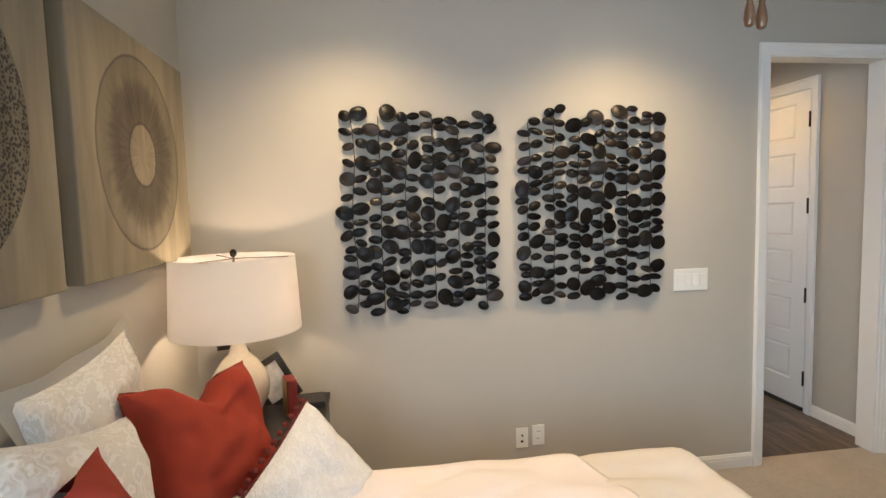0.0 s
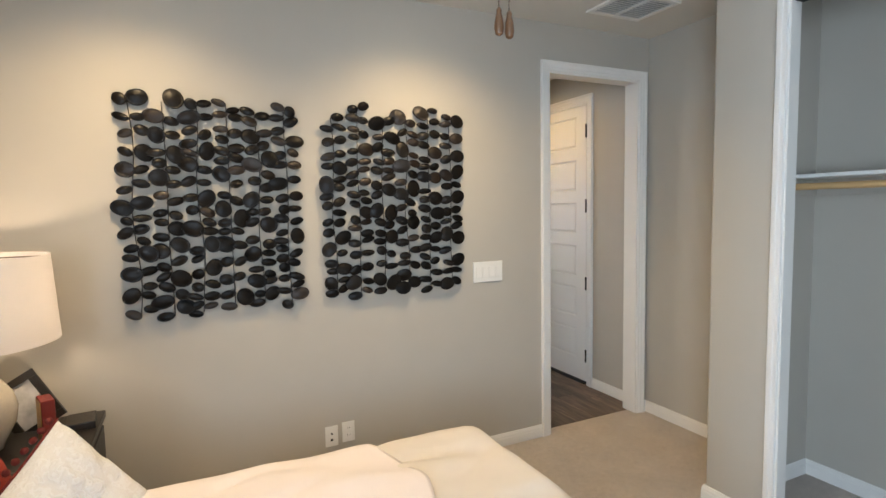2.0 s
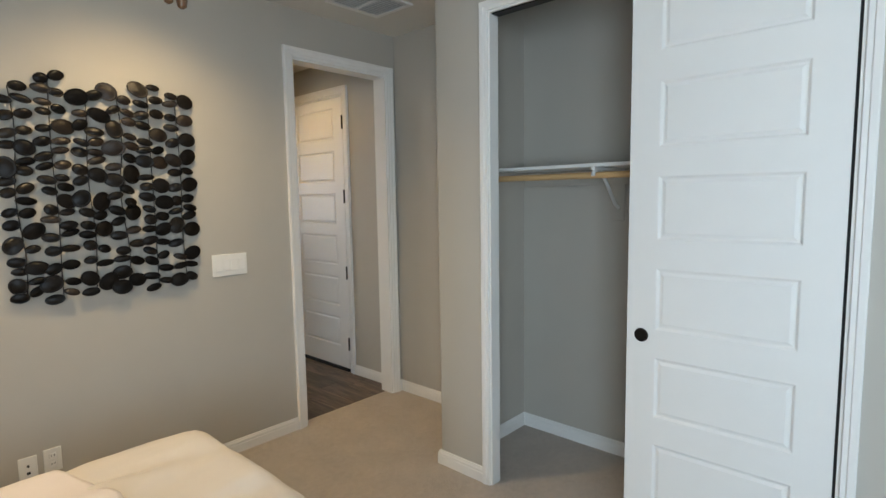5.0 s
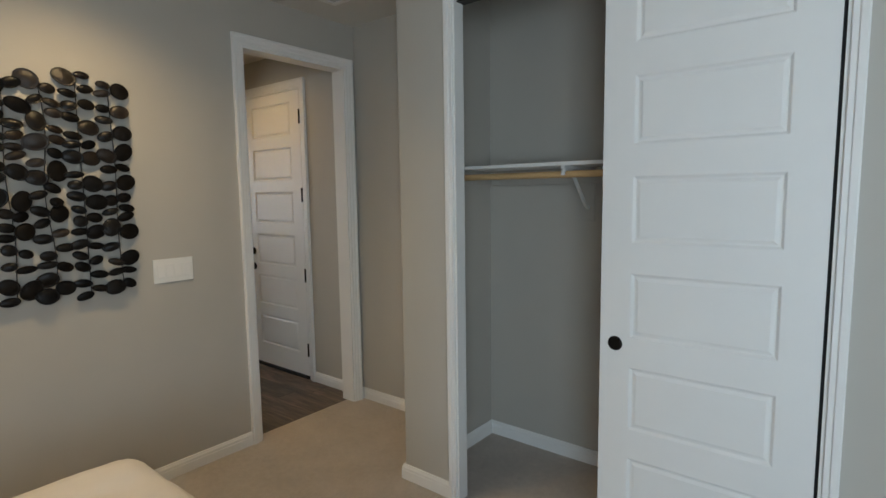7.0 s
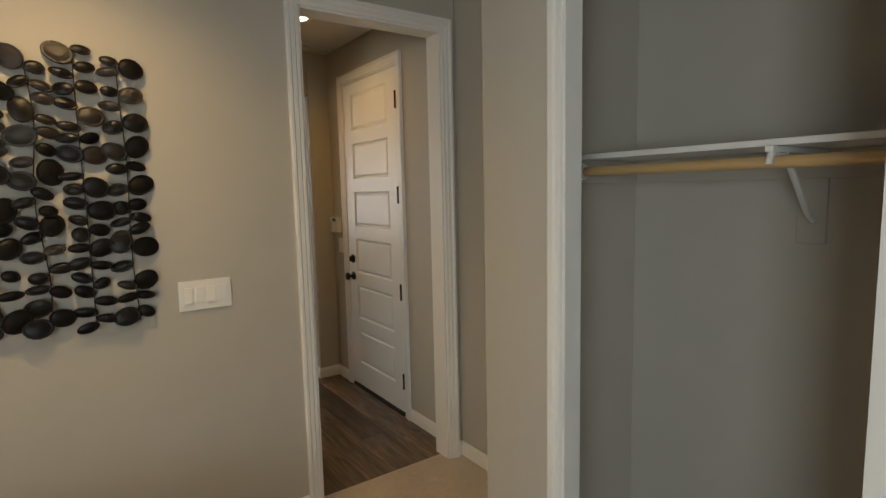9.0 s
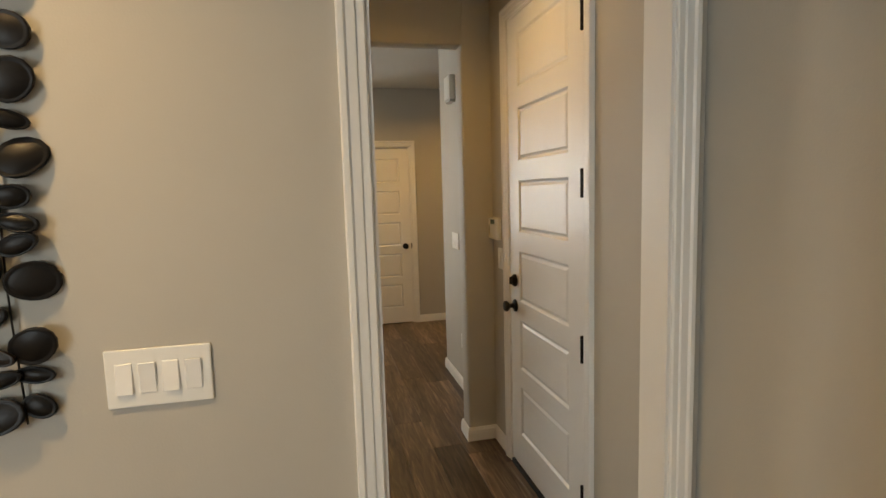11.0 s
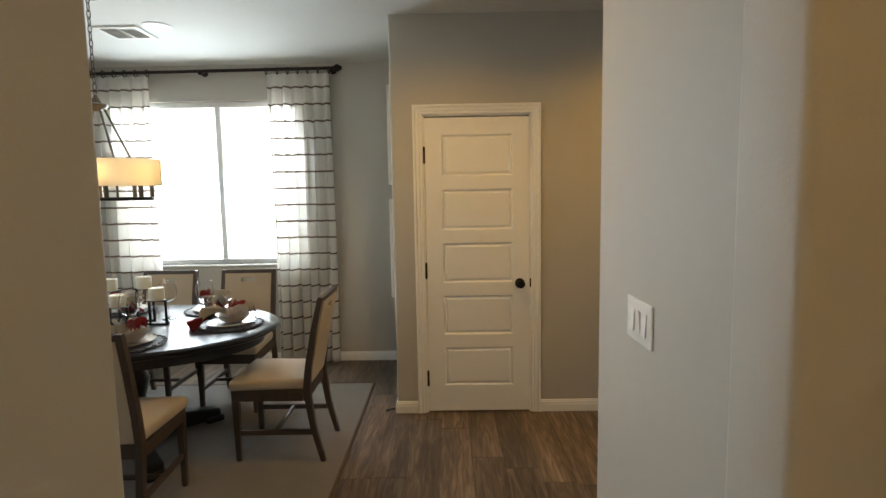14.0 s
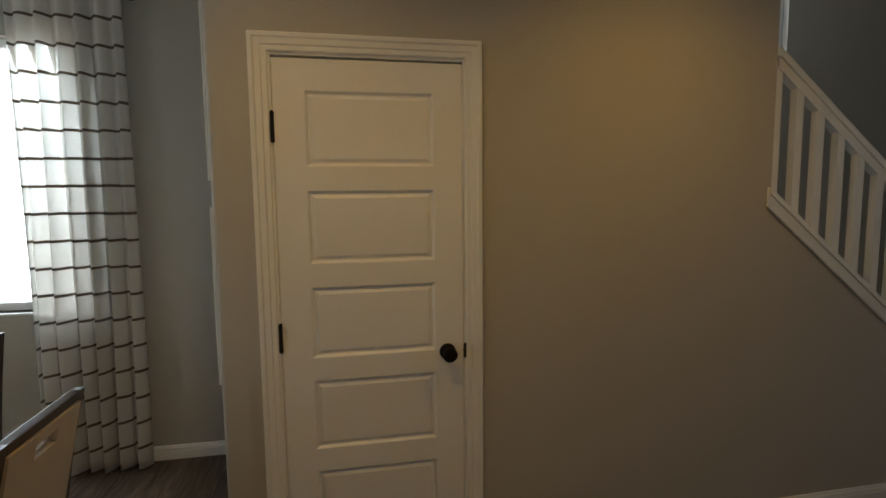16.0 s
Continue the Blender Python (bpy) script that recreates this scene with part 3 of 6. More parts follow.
def curtain(x0, x1, folds, seed, label):
    c = thing("curtain", label, "curtain", pose(0, 5.985, 0.0), "pair of curtains")
    rg = random.Random(seed)
    bm = B()
    nu, nv = folds * 12, 40
    ph = [rg.uniform(-0.5, 0.5) for _ in range(folds + 2)]
    rows = []
    for j in range(nv + 1):
        v = j / nv
        z = 0.02 + v * 2.575
        row = []
        for i in range(nu + 1):
            u = i / nu
            k = u * folds
            a = 2 * math.pi * k + ph[int(k)] * math.sin(math.pi * (k % 1)) * (1 - v) * 2
            amp = 0.050 * (1 - 0.42 * v) + 0.012 * math.sin(3.1 * k + seed)
            pinch = 1 - 0.55 * max(0, (v - 0.95) / 0.05)
            x = x0 + (x1 - x0) * (0.02 * math.sin(3 * v + k) * (1 - v) + u) + 0.014 * math.sin(2 * a + 1.2) * (1 - v)
            y = amp * pinch * math.sin(a) + 0.02 * (1 - v) * noise.noise((x * 3, v * 2.5, seed))
            row.append(bm.verts.new((x, y, z)))
        rows.append(row)
    for a, b in zip(rows, rows[1:]):
        for i in range(nu):
            bm.faces.new((a[i], a[i + 1], b[i + 1], b[i]))
    p = part("panel", bm, STRIPE, c, smooth=True)
    md = p.modifiers.new("thickness", 'SOLIDIFY')
    md.thickness = 0.0015
    for i in range(folds + 1):
        x = x0 + (x1 - x0) * i / folds
        bm = B()
        n = 18
        tube(bm, [(x + 0.004 * math.sin(i), 0.027 * math.cos(2 * math.pi * k / n), 2.620 + 0.029 * math.sin(2 * math.pi * k / n)) for k in range(n + 1)], 0.0048, 6)
        part("ring", bm, ROD, c, "dark bronze curtain ring", True)
    return c


curtain(-2.76, -2.17, 6, 1, "white curtain with thin brown stripes, drawn aside by the window")
curtain(-1.13, -0.585, 6, 2, "white curtain with thin brown stripes, light glowing through its folds")

# ---- dining furniture ----
DARKWOOD = material("dark_walnut_stain", (0.010, 0.009, 0.010), 0.32, vary=0.35, scale=22, bump=0.12, bump_scale=60, stretch=(1, 0.15, 1), spec=0.5)
CHAIRWOOD = material("brown_grey_chair_wood", (0.055, 0.037, 0.026), 0.45, vary=0.3, scale=30, bump=0.12, bump_scale=70, stretch=(1, 1, 0.12))
LINEN = material("cream_upholstery", (0.46, 0.37, 0.265), 0.85, vary=0.06, scale=60, bump=0.25, bump_scale=700, sheen=0.2)
RUGM = material("taupe_rug", (0.17, 0.145, 0.12), 0.95, vary=0.14, scale=60, bump=0.8, bump_scale=350, sheen=0.2, detail=8)
rug = thing("area_rug", "flat taupe area rug under the dining table", "rug", pose(-1.56, 4.29, 0))
part("rug_top", box(B(), -1.36, 1.36, -1.14, 1.14, 0.0005, 0.009, 0.003, 1), RUGM, rug)
bm = B()
for a in ((-1.37, 1.37, -1.155, -1.14), (-1.37, 1.37, 1.14, 1.155), (-1.375, -1.36, -1.14, 1.14), (1.36, 1.375, -1.14, 1.14)):
    box(bm, *a, 0.0005, 0.011, 0.003, 1)
part("binding", bm, material("dark_rug_binding", (0.12, 0.08, 0.055), 0.9, bump=0.3), rug)


def oval(bm, a, b, z0, z1, seg=72, rb=0.0):
    prof = [(1 - rb, z0), (1.0, z0 + rb * 0.6), (1.0, z1 - rb * 0.6), (1 - rb, z1)] if rb else [(1, z0), (1, z1)]
    rings = [[bm.verts.new((a * r * math.cos(2 * math.pi * i / seg), b * r * math.sin(2 * math.pi * i / seg), z)) for i in range(seg)] for r, z in prof]
    for p, q in zip(rings, rings[1:]):
        for i in range(seg):
            bm.faces.new((p[i], p[(i + 1) % seg], q[(i + 1) % seg], q[i]))
    bm.faces.new(list(reversed(rings[0]))), bm.faces.new(rings[-1])
    return bm


TX, TY, TZ = -1.57, 4.37, 0.762
t = thing("dining_table", "dark oval wooden dining table on a carved pedestal, set for dinner", "table", pose(TX, TY, 0.009))
part("tabletop", oval(B(), 0.955, 0.665, 0.728, 0.753, rb=0.018), DARKWOOD, t, smooth=True)
part("edge_moulding", oval(oval(B(), 0.93, 0.64, 0.708, 0.728, rb=0.01), 0.86, 0.57, 0.645, 0.708), DARKWOOD, t, smooth=True)
bm = B()
lathe(bm, ((0.17, 0.10), (0.19, 0.13), (0.15, 0.18), (0.10, 0.24), (0.13, 0.34), (0.15, 0.42), (0.10, 0.52), (0.12, 0.58), (0.22, 0.645)), 32)
part("pedestal", bm, DARKWOOD, t, smooth=True)
for k in range(4):
    a = math.pi / 4 + k * math.pi / 2
    bm = B()
    box(bm, 0.08, 0.56, -0.045, 0.045, 0.02, 0.09, 0.012)
    box(bm, 0.46, 0.58, -0.055, 0.055, 0.0, 0.045, 0.012)
    for v in bm.verts:
        if v.co.z > 0.05 and v.co.x < 0.3:
            v.co.z += 0.09 * (0.3 - v.co.x) / 0.22
    part("foot", bm, DARKWOOD, t, m=pose(0, 0, 0, 0, 0, math.degrees(a)))


def dining_chair(m, label):
    """Faces +y; the seat's middle is over the origin."""
    c = thing("dining_chair", label, "chair", m, "chairs round the dining table")
    bm = box(B(), -0.235, 0.235, -0.215, 0.235, 0.425, 0.485, 0.02, 3)
    for v in bm.verts:
        if v.co.z > 0.47:
            v.co.z += 0.012 * (1 - (v.co.x / 0.235) ** 2) * (1 - (v.co.y / 0.235) ** 2)
        v.co.x *= 1.0 + 0.06 * v.co.y / 0.235
    part("seat", bm, LINEN, c, "cream upholstered seat", True)
    bm = B()
    box(bm, -0.225, 0.225, 0.200, 0.225, 0.36, 0.425, 0.003)
    box(bm, -0.225, 0.225, -0.21, -0.185, 0.36, 0.425, 0.003)
    box(bm, -0.232, -0.205, -0.185, 0.2, 0.36, 0.425, 0.003)
    box(bm, 0.205, 0.232, -0.185, 0.2, 0.36, 0.425, 0.003)
    part("seat_frame", bm, CHAIRWOOD, c)
    for sx in (-1, 1):
        bm = box(B(), -0.021, 0.021, -0.021, 0.021, 0.0, 0.424, 0.003)
        for v in bm.verts:
            k = 1 - 0.35 * (1 - v.co.z / 0.424)
            v.co.x *= k
            v.co.y *= k
        part("leg", bm, CHAIRWOOD, c, m=pose(sx * 0.209, 0.205, 0))
        # rear leg and back post in one sweep
        bm = B()
        path = [(-0.285, 0.0, 0.026), (-0.235, 0.20, 0.033), (-0.205, 0.42, 0.040), (-0.222, 0.56, 0.038), (-0.262, 0.78, 0.032), (-0.305, 0.955, 0.028)]
        rings = [[bm.verts.new((sx * 0.217 + a * 0.0175, y + b * d / 2, z)) for a, b in ((-1, -1), (1, -1), (1, 1), (-1, 1))] for y, z, d in path]
        for p, q in zip(rings, rings[1:]):
            for i in range(4):
                bm.faces.new((p[i], p[(i + 1) % 4], q[(i + 1) % 4], q[i]))
        bm.faces.new(rings[0]), bm.faces.new(rings[-1])
        part("leg", bm, CHAIRWOOD, c)
        part("stretcher", box(B(), sx * 0.209 - 0.01, sx * 0.209 + 0.01, -0.225, 0.195, 0.155, 0.185, 0.002), CHAIRWOOD, c)
    part("stretcher", box(B(), -0.2, 0.2, -0.02, 0.0, 0.16, 0.182, 0.002), CHAIRWOOD, c)
    # back: rails, upholstered panel with a slot handle
    lean = pose(0, -0.213, 0.52, 12.0)
    part("back_rail", box(B(), -0.2, 0.2, -0.014, 0.014, 0.415, 0.445, 0.004), CHAIRWOOD, c, m=lean)
    part("back_rail", box(B(), -0.2, 0.2, -0.014, 0.014, -0.115, -0.08, 0.004), CHAIRWOOD, c, m=lean)
    bm = B()
    xs, zs = (-0.2, -0.062, 0.062, 0.2), (-0.08, 0.345, 0.385, 0.415)
    for i in range(3):
        for j in range(3):
            if not (i == 1 and j == 1):
                box(bm, xs[i], xs[i + 1], -0.02, 0.02, zs[j], zs[j + 1])
    bmesh.ops.remove_doubles(bm, verts=bm.verts, dist=0.0005)
    part("backrest", bm, LINEN, c, "cream upholstered back with a slot handle", m=lean)
    bm = B()
    tube(bm, [(0.062 * math.copysign(min(1, abs(math.cos(k)) * 1.25), math.cos(k)), 0, 0.365 + 0.02 * math.copysign(min(1, abs(math.sin(k)) * 1.4), math.sin(k))) for k in [2 * math.pi * i / 24 for i in range(25)]], 0.004, 6)
    part("handle_trim", bm, LINEN, c, m=lean)
    for o in c.children:
        o.matrix_basis = Matrix.Diagonal((0.90, 1, 1, 1)) @ o.matrix_basis
    return c


dining_chair(pose(-0.595, 4.36, 0.009, 0, 0, 90), "dark wood dining chair, cream upholstered, at the table's end")
dining_chair(pose(-1.14, 5.07, 0.009, 0, 0, 180), "dark wood dining chair, cream upholstered, in front of the window")
dining_chair(pose(-1.755, 5.07, 0.009, 0, 0, 180), "dark wood dining chair, cream upholstered, beside the curtain")
dining_chair(pose(-1.165, 3.70, 0.009, 0, 0, 3), "dark wood dining chair, cream upholstered, back to the hall")

# ---- table settings ----
WOVEN = material("black_woven_charger", (0.025, 0.022, 0.022), 0.5, vary=0.6, scale=90, bump=1.0, bump_scale=120)
CERAMIC = material("off_white_stoneware", (0.44, 0.41, 0.37), 0.25, vary=0.05, scale=30, bump=0.03, coat=0.4)
TAUPE = material("taupe_stoneware", (0.30, 0.25, 0.21), 0.3, vary=0.1, scale=30, bump=0.03, coat=0.4)
REDCLOTH = material("red_cloth", (0.30, 0.018, 0.016), 0.85, vary=0.12, scale=50, bump=0.3, bump_scale=500, sheen=0.2)
CREAMCLOTH = material("cream_cloth", (0.50, 0.42, 0.32), 0.9, vary=0.08, scale=50, bump=0.3, bump_scale=500)
WINEGLASS = material("wine_glass", (0.97, 0.97, 0.97), 0.02, bump=0, vary=0, trans=1.0, ior=1.3)


def cloth_fan(length, spread, seed, lift=0.03):
    rg = random.Random(seed)
    bm = B()
    rows = []
    nu, nv = 22, 10
    for j in range(nv + 1):
        v = j / nv
        row = []
        for i in range(nu + 1):
            u = i / nu - 0.5
            wid = 0.018 + spread * v ** 1.2
            x = u * wid * 2
            y = length * v + 0.01 * math.sin(9 * u + seed)
            z = 0.016 * math.cos(u * 22 + seed) * (0.5 + v) + lift * math.sin(math.pi * v * 0.8) + 0.012 * noise.noise((x * 30, y * 20, seed)) + 0.02
            row.append(bm.verts.new((x, y, z)))
        rows.append(row)
    for a, b in zip(rows, rows[1:]):
        for i in range(nu):
            bm.faces.new((a[i], a[i + 1], b[i + 1], b[i]))
    bmesh.ops.solidify(bm, geom=list(bm.faces), thickness=0.003)
    return bm


def place_setting(x, y, turn, seed):
    z = TZ
    c = thing("charger", "round black woven charger on the table", "placemat", pose(x, y, z), "place settings")
    bm = lathe(B(), ((0.02, 0.0), (0.185, 0.0), (0.192, 0.006), (0.185, 0.011), (0.02, 0.010)), 40)
    part("weave", bm, WOVEN, c, smooth=True)
    for k in range(24):
        a = 2 * math.pi * k / 24
        bm = ball(B(), (0.178 * math.cos(a), 0.178 * math.sin(a), 0.010), 0.014, (1, 1, 0.5), 8, 5)
        part("knot", bm, WOVEN, c, smooth=True)
    p = thing("dinner_plate", "off-white stoneware dinner plate on the charger", "plate", pose(x, y, z + 0.0115), "place settings")
    part("plate", lathe(B(), ((0.02, 0), (0.085, 0.0), (0.135, 0.012), (0.137, 0.015), (0.132, 0.0155), (0.085, 0.006), (0.02, 0.005)), 40), CERAMIC, p, smooth=True)
    b = thing("bowl", "taupe stoneware bowl stacked on the plate", "bowl", pose(x + 0.01, y + 0.01, z + 0.0185), "place settings")
    part("bowl", lathe(B(), ((0.02, 0), (0.045, 0.0), (0.075, 0.022), (0.098, 0.05), (0.100, 0.053), (0.095, 0.052), (0.07, 0.028), (0.04, 0.008), (0.01, 0.007)), 40), TAUPE, b, smooth=True)
    n = thing("napkin", "cream and red cloth napkin knotted over the plate", "napkin", pose(x, y, z + 0.062, 0, 0, turn), "place settings")
    part("knot", ball(B(), (0, 0, 0.022), 0.032, (1.2, 1, 0.8), 14, 9), CREAMCLOTH, n, smooth=True)
    part("tail", cloth_fan(0.16, 0.062, seed), CREAMCLOTH, n, "cream napkin tail", True, pose(0, 0, 0, -4, 0, 18))
    part("tail", cloth_fan(0.13, 0.05, seed + 3), CREAMCLOTH, n, "cream napkin tail", True, pose(0, 0, 0, 0, 0, 165))
    part("red_tail", cloth_fan(0.11, 0.062, seed + 5, 0.0), REDCLOTH, n, "red napkin tail", True, pose(-0.04, 0.11, -0.002, -30, 0, 20))
    part("red_tail", cloth_fan(0.08, 0.04, seed + 7, 0.03), REDCLOTH, n, "red napkin tail", True, pose(0.0, 0.0, 0.012, 0, 0, 250))


place_setting(-0.885, 4.37, 100, 1)
place_setting(-1.17, 4.79, 190, 2)
place_setting(-1.78, 4.80, 200, 3)
place_setting(-1.27, 3.96, 10, 4)


def wine_glass(x, y):
    g = thing("wine_glass", "clear stemmed wine glass on the table", "wine glass", pose(x, y, TZ), "wine glasses")
    part("bowl", lathe(B(), ((0.005, 0.110), (0.028, 0.119), (0.048, 0.145), (0.055, 0.175), (0.051, 0.210), (0.042, 0.242), (0.0412, 0.242), (0.050, 0.210), (0.0538, 0.175), (0.047, 0.147), (0.027, 0.121), (0.004, 0.113)), 28), WINEGLASS, g, smooth=True)
    part("stem", lathe(B(), ((0.040, 0.0), (0.040, 0.002), (0.009, 0.006), (0.0045, 0.02), (0.004, 0.095), (0.007, 0.111)), 24), WINEGLASS, g, smooth=True)


for gx, gy in ((-1.36, 4.15), (-1.36, 4.56), (-1.12, 4.55), (-1.86, 4.22), (-1.63, 4.13)):
    wine_glass(gx, gy)
IRON = material("black_iron", (0.02, 0.019, 0.018), 0.5, 0.6, bump=0.1, vary=0.2)
WAX = material("ivory_wax", (0.74, 0.70, 0.56), 0.5, vary=0.03, bump=0.02)
ch = thing("candelabra", "black iron candle stand with square frames on the table", "candle holder", pose(-1.55, 4.40, TZ))
CANDLES = ((-0.15, -0.05, 0.150), (-0.13, 0.09, 0.195), (0.0, -0.05, 0.120), (0.08, 0.10, 0.205), (0.21, 0.00, 0.150))
for x, y, z in CANDLES:
    bm = B()
    for s in (-1, 1):
        box(bm, x + s * 0.05 - 0.006, x + s * 0.05 + 0.006, y - 0.006, y + 0.006, 0.0, z, 0.001)
    box(bm, x - 0.056, x + 0.056, y - 0.006, y + 0.006, 0.0, 0.012)
    part("frame", bm, IRON, ch)
    part("pan", box(B(), x - 0.056, x + 0.056, y - 0.03, y + 0.03, z, z + 0.006, 0.001), IRON, ch)
part("base_bar", box(B(), -0.26, 0.26, 0.015, 0.032, 0.0, 0.010), IRON, ch)
for x, y, z in CANDLES:
    c = thing("candle", "ivory pillar candle on the iron stand", "candle", pose(-1.55 + x, 4.40 + y, TZ + z + 0.006), "pillar candles")
    part("wax", lathe(B(), ((0.041, 0), (0.043, 0.003), (0.043, 0.071), (0.040, 0.075), (0.006, 0.072)), 24), WAX, c, smooth=True)
    part("wick", cyl(B(), (0, 0, 0.072), (0.001, 0, 0.082), 0.001, seg=6), IRON, c)

# ---- chandelier ----
PEWTER = material("antique_pewter", (0.12, 0.095, 0.07), 0.35, 0.9, bump=0.05, vary=0.2)


def cloth_shade(name, color, glow):
    m = bpy.data.materials.new(name)
    m.use_nodes = True
    nt = m.node_tree
    L, b = nt.links.new, nt.nodes["Principled BSDF"]
    tc, nz = nt.nodes.new("ShaderNodeTexCoord"), nt.nodes.new("ShaderNodeTexNoise")
    nz.inputs["Scale"].default_value, nz.inputs["Detail"].default_value = 260, 3
    bp = nt.nodes.new("ShaderNodeBump")
    bp.inputs["Strength"].default_value, bp.inputs["Distance"].default_value = 0.25, 0.003
    L(tc.outputs["Object"], nz.inputs["Vector"]), L(nz.outputs["Fac"], bp.inputs["Height"]), L(bp.outputs[0], b.inputs["Normal"])
    b.inputs["Base Color"].default_value = (*color, 1)
    b.inputs["Roughness"].default_value = 0.9
    tr = nt.nodes.new("ShaderNodeBsdfTranslucent")
    tr.inputs["Color"].default_value = (*color, 1)
    ms = nt.nodes.new("ShaderNodeMixShader")
    ms.inputs[0].default_value = glow
    L(b.outputs[0], ms.inputs[1]), L(tr.outputs[0], ms.inputs[2]), L(ms.outputs[0], nt.nodes["Material Output"].inputs[0])
    return m


CX, CY = -1.60, 4.377
c = thing("chandelier", "oval drum chandelier with a glowing cream shade on a chain", "chandelier", pose(CX, CY, 0))
bm = B()
seg = 64
for a, b, z0, z1 in ((0.338, 0.205, 1.603, 1.757),):
    ro = [[bm.verts.new((a * math.cos(2 * math.pi * i / seg), b * math.sin(2 * math.pi * i / seg), z)) for i in range(seg)] for z in (z0, z1)]
    for i in range(seg):
        bm.faces.new((ro[0][i], ro[0][(i + 1) % seg], ro[1][(i + 1) % seg], ro[1][i]))
bmesh.ops.solidify(bm, geom=list(bm.faces), thickness=0.003)
part("shade", bm, cloth_shade("cream_lamp_cloth", (0.82, 0.74, 0.58), 0.6), c, "glowing cream fabric shade", True)
bm = B()
tube(bm, [(0.28 * math.cos(2 * math.pi * i / 48), 0.15 * math.sin(2 * math.pi * i / 48), 1.53) for i in range(49)], 0.010, 8)
part("ring", bm, IRON, c, smooth=True)
for i in range(8):
    a = 2 * math.pi * (i + 0.5) / 8
    x, y = 0.28 * math.cos(a), 0.15 * math.sin(a)
    part("candle_sleeve", cyl(B(), (x, y, 1.535), (x, y, 1.64), 0.013, seg=12), PEWTER, c, smooth=True)
    bm = lathe(B(), ((0.010, 0), (0.022, 0.03), (0.020, 0.05), (0.006, 0.078)), 14, (x, y, 1.642))
    part("bulb", bm, material("warm_bulb_glass", (1, 0.9, 0.7), 0.3, bump=0, vary=0, emit=(1.0, 0.72, 0.36, 15.0)), c, "lit warm bulb", True)
for sx, sy in ((-1, -1), (1, -1), (-1, 1), (1, 1)):
    part("rod", tube(B(), [(sx * 0.03, sy * 0.02, 2.06), (sx * 0.135, sy * 0.085, 1.757), (sx * 0.155, sy * 0.11, 1.70), (sx * 0.16, sy * 0.122, 1.535)], 0.0065, 8), PEWTER, c, smooth=True)
part("hub", lathe(B(), ((0.02, 2.035), (0.055, 2.06), (0.062, 2.075), (0.03, 2.085), (0.018, 2.11), (0.006, 2.13)), 24), PEWTER, c, smooth=True)
for i in range(14):
    z = 2.135 + i * 0.0405
    n = 16
    pts = []
    for k in range(n + 1):
        a = 2 * math.pi * k / n
        u = 0.010 * math.cos(a)
        pts.append((u, 0, z + 0.026 * math.sin(a)) if i % 2 else (0, u, z + 0.026 * math.sin(a)))
    part("chain_link", tube(B(), pts, 0.0026, 6), PEWTER, c, smooth=True)
part("ceiling_canopy", lathe(B(), ((0.012, 2.665), (0.05, 2.672), (0.062, 2.69), (0.062, 2.6995)), 24), PEWTER, c, smooth=True)


# ---- ceiling fixtures ----
def downlight(x, y, z, lit):
    d = thing("downlight", "round recessed ceiling downlight, " + ("lit" if lit else "unlit"), "ceiling light", pose(x, y, z), "recessed downlights")
    part("trim_ring", lathe(B(), ((0.066, -0.001), (0.092, -0.001), (0.095, -0.005), (0.088, -0.009), (0.066, -0.006)), 36, cap=False), PLASTIC, d, smooth=True)
    mt = material("lit_diffuser", (1, 0.95, 0.85), 0.5, bump=0, vary=0, emit=(1.0, 0.86, 0.62, 14.0)) if lit else material("unlit_diffuser", (0.7, 0.7, 0.68), 0.4, bump=0, vary=0)
    part("diffuser", lathe(B(), ((0.005, -0.004), (0.066, -0.004), (0.066, -0.001), (0.005, -0.001)), 32), mt, d)


downlight(0.333, 3.9, CG, True)
downlight(2.2, 3.9, CG, True)
downlight(-1.53, 4.98, CG, False)
downlight(0.428, 0.98, CG, True)
downlight(-2.30, -0.50, CB, True)
downlight(-0.90, -0.50, CB, True)


def ceiling_vent(x0, x1, y0, y1, z, rows, label):
    v = thing("ceiling_vent", label, "air vent", pose((x0 + x1) / 2, (y0 + y1) / 2, z))
    a, b = (x1 - x0) / 2, (y1 - y0) / 2
    part("backing", box(B(), -a + 0.03, a - 0.03, -b + 0.03, b - 0.03, -0.003, -0.0005), material("vent_shadow", (0.50, 0.50, 0.48), 0.8, bump=0), v)
    bm = B()
    for q in ((-a, a, -b, -b + 0.032), (-a, a, b - 0.032, b), (-a, -a + 0.032, -b + 0.032, b - 0.032), (a - 0.032, a, -b + 0.032, b - 0.032), (-0.012, 0.012, -b + 0.032, b - 0.032)):
        box(bm, *q, -0.012, -0.0005, 0.002, 1)
    part("frame", bm, PLASTIC, v)
    for i in range(rows):
        y = -b + 0.032 + (2 * b - 0.064) * (i + 0.5) / rows
        part("slat", box(B(), -a + 0.03, a - 0.03, -0.011, 0.011, -0.001, 0.001), PLASTIC, v, m=pose(0, y, -0.009, 32))


ceiling_vent(0.15, 0.57, -0.60, -0.26, CB, 11, "white metal ceiling air register in the bedroom")
ceiling_vent(-1.96, -1.66, 4.96, 5.24, CG, 8, "white metal ceiling air register over the dining table")
d = thing("smoke_detector", "white round smoke detector on the hall ceiling", "smoke detector", pose(0.66, 1.56, CG))
part("body", lathe(B(), ((0.03, -0.038), (0.055, -0.034), (0.068, -0.018), (0.070, -0.0005)), 32), PLASTIC, d, smooth=True)
part("vent_ring", lathe(B(), ((0.058, -0.028), (0.0645, -0.025), (0.0645, -0.021), (0.058, -0.021)), 32), material("grey_plastic", (0.4, 0.4, 0.39), 0.5, bump=0), d, smooth=True)


